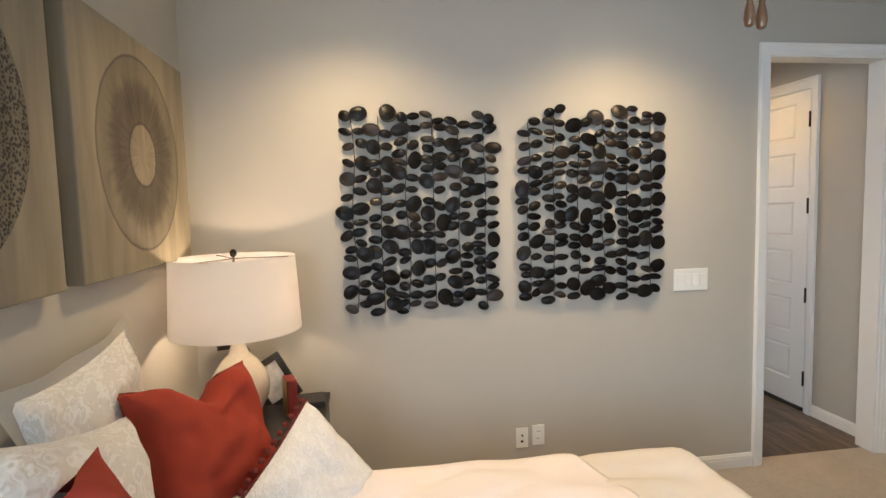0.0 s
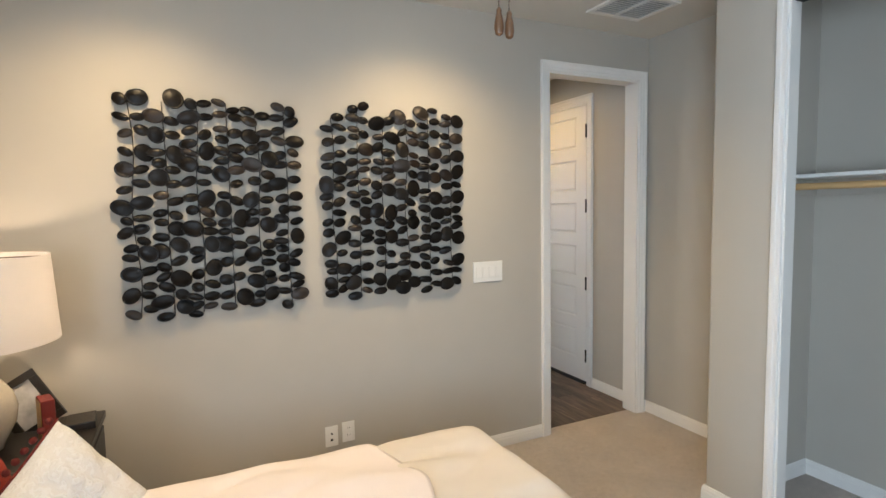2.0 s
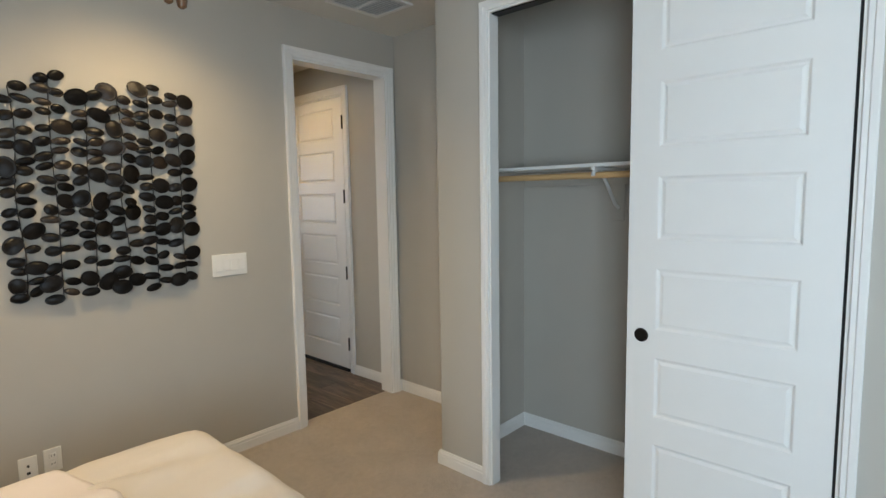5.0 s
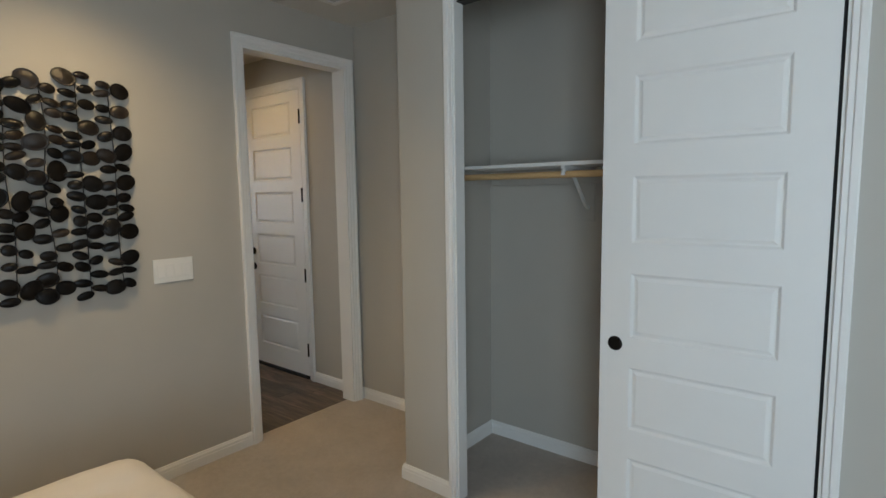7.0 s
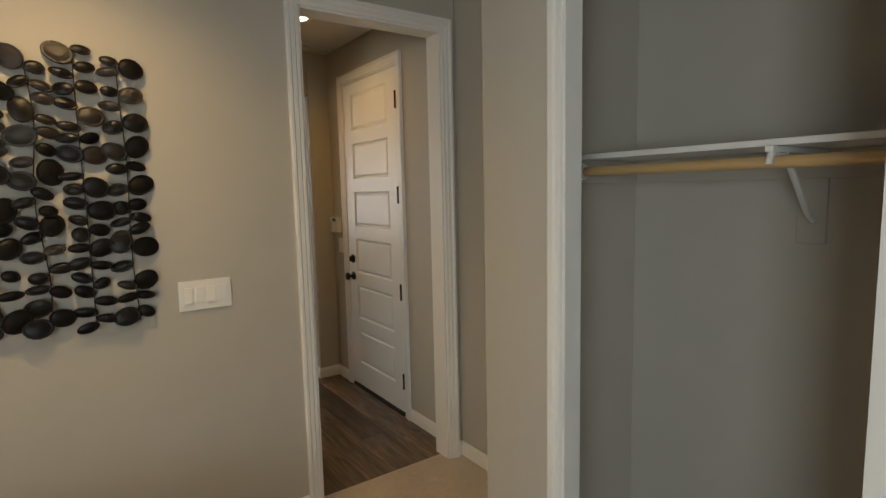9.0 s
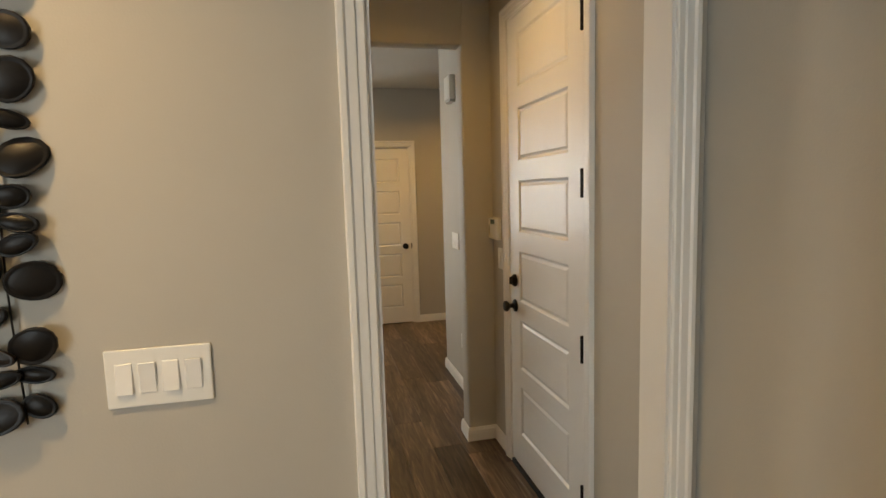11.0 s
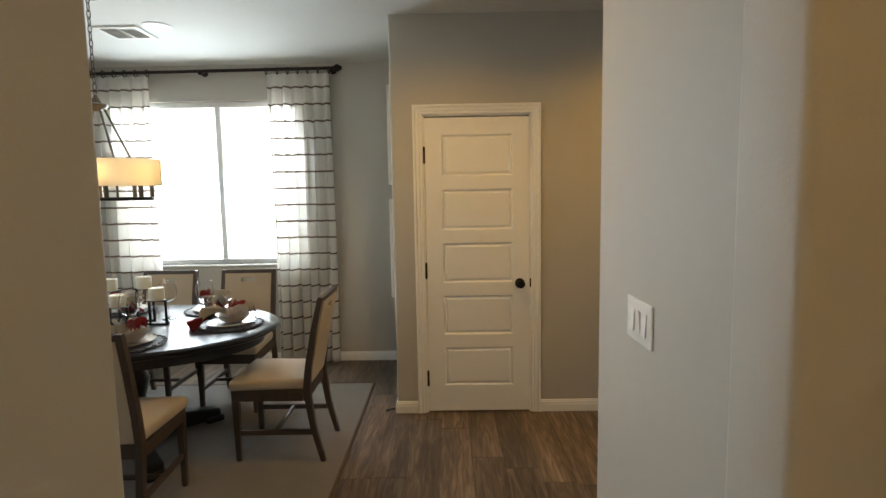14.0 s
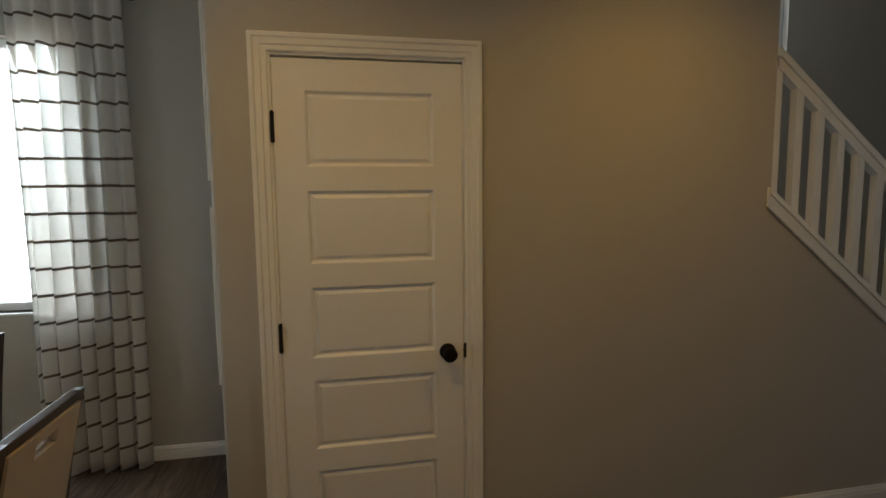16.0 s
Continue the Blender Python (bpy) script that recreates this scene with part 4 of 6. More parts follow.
# ---- switches, outlets, keypad: built facing -y ----
def plate(name, label, category, m, w, h, rockers, group=""):
    p = thing(name, label, category, m, group)
    part("plate", box(B(), -w / 2, w / 2, -0.007, -0.0005, -h / 2, h / 2, 0.003), PLASTIC, p)
    n = rockers
    for i in range(n):
        x = (i - (n - 1) / 2) * 0.046
        bm = box(B(), x - 0.017, x + 0.017, -0.011, -0.0075, -0.034, 0.034, 0.0015, 1)
        for v in bm.verts:
            v.co.y -= 0.0022 * (v.co.z / 0.034) * (1 if i % 2 else -1)
        part("rocker", bm, WHITE, p, "white paddle rocker")
    return p


plate("light_switch", "white four-gang light switch plate on the bedroom wall", "light switch", pose(-0.4115, 0, 1.1575), 0.212, 0.128, 4)
plate("light_switch", "white three-gang light switch plate on the wall end", "light switch", pose(0.977, 2.75, 1.148, 0, 0, -90), 0.19, 0.124, 3)
plate("light_switch", "white single light switch plate under the keypad", "light switch", pose(0.955, 1.636, 1.143, 0, 0, -90), 0.085, 0.122, 1)


def outlet(m, label, kind):
    p = thing("wall_outlet", label, "outlet", m, "wall outlets")
    part("plate", box(B(), -0.036, 0.036, -0.007, -0.0005, -0.058, 0.058, 0.003), PLASTIC, p)
    if kind == "power":
        for z in (-0.02, 0.02):
            part("socket", box(B(), -0.017, 0.017, -0.009, -0.006, z - 0.014, z + 0.014, 0.003, 1), WHITE, p)
            bm = B()
            for x in (-0.006, 0.006):
                box(bm, x - 0.0012, x + 0.0012, -0.0095, -0.0085, z - 0.002, z + 0.007)
            part("slots", bm, DARKGAP, p)
    else:
        bm = cyl(B(), (0, -0.006, 0.016), (0, -0.016, 0.016), 0.005, seg=10)
        part("jack", bm, BLACK, p)
        part("port", box(B(), -0.007, 0.007, -0.0085, -0.006, -0.026, -0.014), DARKGAP, p)
    return p


outlet(pose(-1.434, 0, 0.302), "white cable and phone jack plate low on the wall", "jack")
outlet(pose(-1.338, 0, 0.311), "white power outlet low on the wall", "power")
outlet(pose(0.977, 2.60, 0.385, 0, 0, -90), "white power outlet low on the wall end", "power")

k = thing("security_keypad", "white alarm keypad with a grey-green display beside the hall door", "keypad", pose(0.955, 1.714, 1.312, 0, 0, -90))
part("body", box(B(), -0.095, 0.095, -0.028, -0.0005, -0.063, 0.063, 0.006), PLASTIC, k)
part("flap", box(B(), -0.035, 0.088, -0.031, -0.0275, -0.058, 0.018, 0.003), WHITE, k, "white keypad flap")
part("display", box(B(), -0.025, 0.045, -0.0292, -0.027, 0.026, 0.052, 0.001), material("lcd", (0.10, 0.14, 0.12), 0.2, bump=0), k, "grey-green display")
part("window", box(B(), -0.052, -0.038, -0.0295, -0.027, -0.045, 0.018, 0.001), material("keypad_window", (0.32, 0.25, 0.15), 0.3, bump=0), k)
for x in (-0.085, -0.068):
    for z in (0.010, -0.006):
        part("button", box(B(), x - 0.004, x + 0.006, -0.0295, -0.027, z - 0.002, z + 0.002), DARKGAP, k)
for z in (0.04, 0.045, 0.05):
    part("grille_slot", box(B(), -0.083, -0.069, -0.0288, -0.027, z - 0.001, z + 0.001), material("grey_plastic", (0.4, 0.4, 0.39)), k)
k = thing("door_chime", "white plastic door chime high on the wall end", "door chime", pose(0.977, 2.73, 2.30, 0, 0, -90))
part("cover", box(B(), -0.085, 0.085, -0.05, -0.0005, -0.09, 0.09, 0.012, 3), PLASTIC, k, smooth=True)
part("base", box(B(), -0.07, 0.07, -0.045, -0.0005, -0.105, -0.0905, 0.004), PLASTIC, k)
for z0, z1 in ((0.80, 1.50), (1.60, 2.28)):
    k = thing("wall_canvas", "pale gallery-wrapped canvas on the side wall by the window", "picture", pose(0.056, 5.35, (z0 + z1) / 2, 0, 0, -90), "stacked canvases")
    part("canvas", box(B(), -0.38, 0.38, -0.035, -0.0005, (z0 - z1) / 2, (z1 - z0) / 2, 0.003), material("pale_canvas", (0.72, 0.70, 0.65), 0.8, vary=0.15, scale=5, bump=0.2), k)
k = thing("door_stop", "small dark door stop on the baseboard corner", "door stop", pose(0.043, 4.836, 0.035))
part("stem", tube(B(), [(0, 0, 0), (-0.03, -0.012, 0.0), (-0.055, -0.018, -0.004)], 0.006, 8), BLACK, k, smooth=True)
part("tip", ball(B(), (-0.058, -0.019, -0.004), 0.009, seg=10, rings=6), DARKGAP, k, smooth=True)

# ---- stair ----
st = thing("staircase", "painted staircase behind the raked wall", "stairs", pose(0, 4.962, 0), kind="structure")
for i in range(8):
    part("step", box(B(), 4.10 - (i + 1) * 0.235, 4.10 - i * 0.235 + 0.02, 0.0, 1.10, 0.0, 0.19 * (i + 1), 0.006, 1), WHITE, st)
rl = thing("stair_rail", "white painted stair railing with square balusters", "railing", pose(2.39, 4.90, 0.022))
SL = -0.815
bm = B()
for y0, y1, dz0, dz1 in ((-0.075, 0.075, 0.0, 0.028), (-0.068, -0.054, -0.06, 0.0)):
    vs = [bm.verts.new((x, y, 1.49 + SL * x + z)) for x in (-0.02, 1.75) for y in (y0, y1) for z in (dz0, dz1)]
    for f in ((0, 1, 3, 2), (4, 6, 7, 5), (0, 4, 5, 1), (2, 3, 7, 6), (0, 2, 6, 4), (1, 5, 7, 3)):
        bm.faces.new([vs[i] for i in f])
part("cap", bm, WHITE, rl)
bm = B()
for y0, y1, dz0, dz1 in ((-0.032, 0.032, -0.035, 0.0), (-0.022, 0.022, -0.085, -0.035)):
    vs = [bm.verts.new((x, y, 2.175 + SL * x + z)) for x in (0.04, 1.75) for y in (y0, y1) for z in (dz0, dz1)]
    for f in ((0, 1, 3, 2), (4, 6, 7, 5), (0, 4, 5, 1), (2, 3, 7, 6), (0, 2, 6, 4), (1, 5, 7, 3)):
        bm.faces.new([vs[i] for i in f])
box(bm, 0.0, 0.045, -0.032, 0.032, 2.105, 2.142)
part("handrail", bm, WHITE, rl)
for i in range(14):
    x = 0.045 + i * 0.118
    bm = B()
    vs = [bm.verts.new((x + a, b, (2.095 if top else 1.518) + SL * (x + a))) for top in (0, 1) for a, b in ((-0.019, -0.019), (0.019, -0.019), (0.019, 0.019), (-0.019, 0.019))]
    for f in ((0, 1, 2, 3), (4, 7, 6, 5), (0, 4, 5, 1), (1, 5, 6, 2), (2, 6, 7, 3), (3, 7, 4, 0)):
        bm.faces.new([vs[k] for k in f])
    part("baluster", bm, WHITE, rl)
w = thing("window_2", "tall white stairwell window full of daylight", "window", pose(0, 6.07, 0), kind="structure")
for c in ((2.75, 2.79, 2.27, 3.7), (3.56, 3.60, 2.27, 3.7), (2.79, 3.56, 2.27, 2.31), (2.79, 3.56, 3.66, 3.7)):
    part("window_frame", box(B(), c[0], c[1], 0.05, 0.11, c[2], c[3]), VINYL, w)
p = part("pane", box(B(), 2.79, 3.56, 0.08, 0.084, 2.31, 3.66), GLASS, w)
p.visible_shadow = False

# ---- closet fittings ----
BIRCH = material("pale_birch_rod", (0.55, 0.36, 0.17), 0.5, vary=0.15, scale=40, stretch=(1, 0.1, 1), bump=0.1)
s = thing("closet_shelf", "white painted closet shelf on wall cleats", "shelf", pose(0, -1.105, 1.680))
part("board", box(B(), 0.705, 1.043, -1.793, -0.002, 0.0, 0.019, 0.002), WHITE, s)
part("cleat", box(B(), 0.60, 1.025, -0.020, -0.0015, -0.088, -0.001, 0.002), PAINT, s, "painted side cleat")
part("cleat", box(B(), 1.026, 1.0435, -1.79, -0.003, -0.088, -0.001, 0.002), PAINT, s, "painted rear cleat")
s = thing("closet_rod", "pale wooden hanging rod in the closet", "closet rod", pose(0.69, -1.105, 1.636))
part("pole", cyl(B(), (0, -0.022, 0), (0, -1.79, 0), 0.0168, seg=20), BIRCH, s, smooth=True)
bm = cyl(B(), (0, -0.0205, 0), (0, -0.026, 0), 0.03, seg=24)
cyl(bm, (0, -0.026, 0), (0, -0.04, 0), 0.023, seg=24)
part("rod_cup", bm, PLASTIC, s, "white rod cup", True)
s = thing("shelf_bracket", "white metal shelf and rod bracket", "bracket", pose(0.69, -1.776, 1.636))
bm = B()
tube(bm, [(0.024 * math.cos(a), 0, 0.024 * math.sin(a)) for a in [math.radians(d) for d in range(-20, 205, 15)]], 0.0105, 8)
part("hook", bm, PLASTIC, s, smooth=True)
part("arm", box(B(), -0.03, 0.352, -0.011, 0.011, 0.026, 0.043, 0.003), PLASTIC, s)
bm = box(B(), 0.344, 0.353, -0.010, 0.074, -0.248, 0.026, 0.004)
part("wall_plate", bm, PAINT, s)
part("brace", tube(B(), [(0.06, 0, 0.028), (0.12, 0.004, -0.02), (0.24, 0.015, -0.118), (0.29, 0.022, -0.155), (0.343, 0.026, -0.175)], 0.010, 8), PLASTIC, s, smooth=True)

# ---- bed ----
COMF = material("cream_comforter", (0.66, 0.60, 0.53), 0.8, vary=0.05, scale=12, bump=0.2, bump_scale=260, sheen=0.25)
COVER = material("white_coverlet", (0.78, 0.70, 0.665), 0.8, vary=0.04, scale=12, bump=0.25, bump_scale=260, sheen=0.25)


def drape(x0, x1, y0, y1, zt, drop, r, fold, seed, nx=64, ny=56, edge=None):
    """Cloth over a box: flat top, rounded edges, hanging sides with folds."""
    bm = B()
    rows = []
    for j in range(ny + 1):
        row = []
        for i in range(nx + 1):
            sx = x0 - drop + (x1 - x0 + 2 * drop) * i / nx
            sy = y0 - drop + (y1 - y0 + 2 * drop) * j / ny
            if edge:
                sx = edge(i / nx, sy, sx)
            cx, cy = min(max(sx, x0), x1), min(max(sy, y0), y1)
            dx, dy = sx - cx, sy - cy
            d = math.hypot(dx, dy)
            ux, uy = (dx / d, dy / d) if d > 1e-6 else (0, 0)
            a = min(d / r, math.pi / 2)
            out = r * math.sin(a)
            z = zt - r * (1 - math.cos(a)) - max(0, d - r * math.pi / 2)
            f = fold * (noise.noise((sx * 2.2 + seed, sy * 3.6, seed)) + 0.55 * noise.noise((sx * 5.5, sy * 7.5, seed + 2)))
            ridge = abs(noise.noise((sx * 1.6 + 0.8 * sy, sy * 4.2 - sx, seed + 5)))
            f -= fold * 0.8 * max(0, 0.25 - ridge) * 4
            hang = 0.02 * math.sin((sx + sy) * 17 + seed) * min(1, max(0, d - 0.1) * 4)
            row.append(bm.verts.new((cx + ux * (out + hang), cy + uy * (out + hang), max(0.03, z + f * (1 if d < 0.05 else 0.5)))))
        rows.append(row)
    for a, b in zip(rows, rows[1:]):
        for i in range(nx):
            bm.faces.new((a[i], a[i + 1], b[i + 1], b[i]))
    return bm


bed = thing("bed", "made bed with a cream comforter and white coverlet", "bed", pose(0, 0, 0))
part("box_spring", box(B(), -3.10, -1.06, -2.22, -0.92, 0.10, 0.33, 0.03, 2), LINEN, bed)
part("mattress", box(B(), -3.10, -1.06, -2.22, -0.92, 0.33, 0.55, 0.05, 3), LINEN, bed, smooth=True)
for x in (-3.02, -1.14):
    for y in (-2.14, -1.0):
        part("leg", box(B(), x - 0.03, x + 0.03, y - 0.03, y + 0.03, 0.0, 0.10), CHAIRWOOD, bed)
p = part("comforter", drape(-3.0, -1.05, -2.24, -0.90, 0.615, 0.42, 0.11, 0.023, 3, 110, 90), COMF, bed, "cream comforter with soft creases", True)
p = part("coverlet", drape(-3.0, -1.40, -2.24, -0.90, 0.634, 0.40, 0.115, 0.021, 9, 110, 90,
         lambda u, sy, sx: -3.05 + u * (1.66 + 0.05 * math.sin(sy * 5) - 0.16 * max(0, min(1, (sy + 1.25) * 2.5)))), COVER, bed, "white folded coverlet", True)
md = p.modifiers.new("thickness", 'SOLIDIFY')
md.thickness = 0.010


def damask(name, a, b, scale):
    m = bpy.data.materials.new(name)
    m.use_nodes = True
    nt = m.node_tree
    L, bs = nt.links.new, nt.nodes["Principled BSDF"]
    tc, vo = nt.nodes.new("ShaderNodeTexCoord"), nt.nodes.new("ShaderNodeTexVoronoi")
    vo.feature, vo.inputs["Scale"].default_value = 'F1', scale
    nz = nt.nodes.new("ShaderNodeTexNoise")
    nz.inputs["Scale"].default_value = scale * 1.5
    ad = nt.nodes.new("ShaderNodeMix")
    ad.data_type = 'RGBA'
    ad.inputs[0].default_value = 0.12
    L(tc.outputs["Object"], ad.inputs[6]), L(nz.outputs["Color"], ad.inputs[7]), L(ad.outputs[2], vo.inputs["Vector"])
    mu = nt.nodes.new("ShaderNodeMath")
    mu.operation = 'MULTIPLY'
    mu.inputs[1].default_value = 26.0
    sn = nt.nodes.new("ShaderNodeMath")
    sn.operation = 'SINE'
    L(vo.outputs["Distance"], mu.inputs[0]), L(mu.outputs[0], sn.inputs[0])
    rp = nt.nodes.new("ShaderNodeValToRGB")
    rp.color_ramp.elements[0].position, rp.color_ramp.elements[0].color = 0.35, (*a, 1)
    rp.color_ramp.elements[1].position, rp.color_ramp.elements[1].color = 0.75, (*b, 1)
    L(sn.outputs[0], rp.inputs[0]), L(rp.outputs[0], bs.inputs["Base Color"])
    bs.inputs["Roughness"].default_value = 0.6
    bs.inputs["Sheen Weight"].default_value = 0.3
    bp = nt.nodes.new("ShaderNodeBump")
    bp.inputs["Strength"].default_value, bp.inputs["Distance"].default_value = 0.35, 0.004
    L(sn.outputs[0], bp.inputs["Height"]), L(bp.outputs[0], bs.inputs["Normal"])
    return m


DAMASK = damask("cream_damask", (0.66, 0.62, 0.57), (0.76, 0.74, 0.71), 7.5)
EMBROID = damask("white_embroidery", (0.755, 0.725, 0.69), (0.80, 0.78, 0.755), 8.0)
RUST = material("rust_red_cotton", (0.31, 0.033, 0.014), 0.85, vary=0.10, scale=20, bump=0.3, bump_scale=500)
POM = material("dark_red_pompom", (0.16, 0.022, 0.016), 0.9, bump=0.6, bump_scale=400)


def pillow(label, m, w, h, t, mat, flange=0.0, seed=0, group="pillows on the bed", pinch=0.09, crease=0.0):
    """Stands in its x-z plane, facing -y, resting on z = 0."""
    p = thing("pillow", label, "pillow", m, group)
    bm = B()
    n = 30
    sides = []
    for s in (-1, 1):
        rows = []
        for j in range(n + 1):
            v = 2 * j / n - 1
            row = []
            for i in range(n + 1):
                u = 2 * i / n - 1
                e = max(0, (1 - u ** 4) * (1 - v ** 4)) ** 0.55
                x = w / 2 * u * (1 - pinch * (1 - v * v) * abs(u))
                z = h / 2 * v * (1 - pinch * (1 - u * u) * abs(v))
                y = s * t / 2 * e * (1 + 0.18 * noise.noise((u * 2 + seed, v * 2, s)))
                y += 0.012 * noise.noise((u * 4 + seed, v * 4, seed)) * (0.3 + e)
                if crease:
                    z -= crease * math.exp(-(u / 0.28) ** 2) * max(0, v) ** 1.5
                    y += s * 0.02 * math.sin(9 * abs(u) + 3 * v) * math.exp(-((abs(u) - 0.5) / 0.3) ** 2) * max(0, v)
                row.append(bm.verts.new((x, y, z + h / 2)))
            rows.append(row)
        for a, b in zip(rows, rows[1:]):
            for i in range(n):
                bm.faces.new((a[i], a[i + 1], b[i + 1], b[i]))
        sides.append(rows)
    bmesh.ops.remove_doubles(bm, verts=bm.verts, dist=0.0012)
    part("cushion", bm, mat, p, smooth=True)
    if flange:
        bm = B()
        outer, inner = [], []
        m4 = 18
        for k in range(4 * m4):
            q, f = divmod(k, m4)
            f = 2 * f / m4 - 1
            u, v = ((f, -1), (1, f), (-f, 1), (-1, -f))[q]
            x = w / 2 * u * (1 - pinch * (1 - v * v) * abs(u))
            z = h / 2 * v * (1 - pinch * (1 - u * u) * abs(v))
            g = 1 + flange / (w / 2)
            wy = 0.012 * math.sin(k * 0.7 + seed)
            outer.append(bm.verts.new((x * g, wy, z * g + h / 2)))
            inner.append(bm.verts.new((x * 0.985, 0, z * 0.985 + h / 2)))
        for k in range(4 * m4):
            bm.faces.new((inner[k], inner[(k + 1) % (4 * m4)], outer[(k + 1) % (4 * m4)], outer[k]))
        bmesh.ops.solidify(bm, geom=list(bm.faces), thickness=0.006)
        part("flange", bm, material("cream_cotton_border", (0.70, 0.67, 0.62), 0.8, vary=0.05, scale=40, bump=0.3, bump_scale=300), p, "flat stitched border", True)
    return p



def leaning(cx, cy, cz, rx, ry, rz, h):
    """A pillow's pose from its middle."""
    return pose(cx, cy, cz, rx, ry, rz) @ Matrix.Translation((0, 0, -h / 2))


pillow("large cream damask euro sham against the wall", leaning(-3.03, -1.22, 0.93, -7, -4, 90, 0.58), 0.58, 0.58, 0.13, DAMASK, 0.04, 1)
pillow("cream damask pillow leaning on the sham", leaning(-2.875, -1.68, 0.90, -15, 17, 86, 0.56), 0.60, 0.56, 0.20, DAMASK, 0.0, 4)
pillow("rust red cotton cushion with soft creases", leaning(-2.79, -1.06, 0.88, -25, 5, 60, 0.45), 0.51, 0.45, 0.19, RUST, 0.0, 5, crease=0.085, pinch=0.12)
pillow("rust red cotton cushion beside the first", leaning(-2.75, -1.93, 0.92, -22, -10, 78, 0.45), 0.46, 0.45, 0.16, RUST, 0.0, 7, crease=0.04, pinch=0.12)
p = pillow("white embroidered cushion with a red pompom trim", leaning(-2.455, -1.055, 0.685, -48, 54, 12, 0.42), 0.42, 0.42, 0.14, EMBROID, 0.0, 8, pinch=0.05)
for i in range(11):
    z = 0.02 + i * 0.038
    part("pompom", ball(B(), (-0.222, 0.0, z), 0.011, seg=10, rings=7), POM, p, "dark red pompom", True)
part("cord", tube(B(), [(-0.209 + 0.008 * (1 - ((z - 0.21) / 0.21) ** 2), -0.004, z) for z in [0.42 * i / 20 for i in range(21)]], 0.004, 6), POM, p, "dark red cord", True)

# ---- bedside ----
EBONY = material("black_stained_wood", (0.018, 0.015, 0.013), 0.4, vary=0.3, scale=30, bump=0.08, stretch=(0.2, 1, 1))
ns = thing("nightstand", "black stained wooden nightstand beside the bed", "nightstand", pose(-2.80, -0.42, 0))
part("top", box(B(), -0.33, 0.33, -0.26, 0.27, 0.67, 0.70, 0.004), EBONY, ns)
part("body", box(B(), -0.31, 0.31, -0.24, 0.25, 0.10, 0.67, 0.003), EBONY, ns)
for z in (0.12, 0.39):
    dr = part("drawer", box(B(), 0.3105, 0.325, -0.225, 0.235, z, z + 0.255, 0.003), EBONY, ns)
    part("handle", cyl(B(), (0.33, -0.05, z + 0.13), (0.33, 0.06, z + 0.13), 0.007), PEWTER, dr)
for x in (-0.28, 0.28):
    for y in (-0.21, 0.22):
        part("leg", box(B(), x - 0.025, x + 0.025, y - 0.025, y + 0.025, 0, 0.10), EBONY, ns)
lp = thing("table_lamp", "cream ceramic table lamp with a white linen drum shade, lit", "lamp", pose(-2.835, -0.42, 0.70))
part("base", lathe(B(), ((0.06, 0.0), (0.075, 0.004), (0.078, 0.018), (0.09, 0.04), (0.118, 0.10), (0.125, 0.155), (0.112, 0.21), (0.075, 0.265), (0.042, 0.30), (0.030, 0.34), (0.028, 0.375), (0.034, 0.385), (0.014, 0.39)), 40),
     material("crackle_glaze", (0.62, 0.55, 0.44), 0.16, vary=0.10, scale=60, bump=0.06, bump_scale=150, coat=0.6), lp, "glossy cream crackle-glazed gourd base", True)
bm = B()
ro = [[bm.verts.new((r * math.cos(2 * math.pi * i / 56), r * math.sin(2 * math.pi * i / 56), z)) for i in range(56)] for r, z in ((0.274, 0.40), (0.258, 0.722))]
for i in range(56):
    bm.faces.new((ro[0][i], ro[0][(i + 1) % 56], ro[1][(i + 1) % 56], ro[1][i]))
bmesh.ops.solidify(bm, geom=list(bm.faces), thickness=0.003)
part("shade", bm, cloth_shade("white_linen_shade", (0.62, 0.60, 0.585), 0.05), lp, "white linen drum shade", True)
bm = cyl(B(), (0, 0, 0.39), (0, 0, 0.73), 0.005, seg=10)
for k in range(3):
    a = 2 * math.pi * k / 3
    cyl(bm, (0, 0, 0.715), (0.256 * math.cos(a), 0.256 * math.sin(a), 0.715), 0.0025, seg=6)
part("harp", bm, PEWTER, lp)
part("finial", lathe(B(), ((0.008, 0.722), (0.013, 0.728), (0.015, 0.742), (0.010, 0.752), (0.004, 0.756)), 16), BLACK, lp, "dark metal finial", True)
part("bulb", lathe(B(), ((0.012, 0.45), (0.03, 0.49), (0.03, 0.52), (0.008, 0.55)), 16), material("warm_bulb_glass", (1, 0.9, 0.7)), lp, smooth=True)
lamp("bedside_bulb", 'POINT', Matrix.Translation((-2.835, -0.42, 1.27)), 8.5, (1.0, 0.76, 0.50), soft=0.03)
fr = thing("photo_frame", "black photo frame leaning on the nightstand", "photo frame", pose(-2.665, -0.27, 0.705, -14, -31, 4))
bm = B()
for q in ((-0.09, 0.09, 0.0, 0.03), (-0.09, 0.09, 0.20, 0.23), (-0.09, -0.06, 0.03, 0.20), (0.06, 0.09, 0.03, 0.20)):
    box(bm, q[0], q[1], -0.01, 0.01, q[2], q[3], 0.002)
part("frame", bm, EBONY, fr)
part("print", box(B(), -0.06, 0.06, 0.0, 0.006, 0.03, 0.20), material("grey_print", (0.5, 0.5, 0.5), 0.4, vary=0.7, scale=18, bump=0), fr, "grey mottled print")
bk = thing("red_book", "small dark red and gold box standing by the lamp", "box", pose(-2.625, -0.42, 0.70, 0, 0, 20))
part("cover", box(B(), -0.022, 0.022, -0.05, 0.05, 0.0, 0.17, 0.003), material("red_leather", (0.20, 0.02, 0.015), 0.4, bump=0.2), bk)
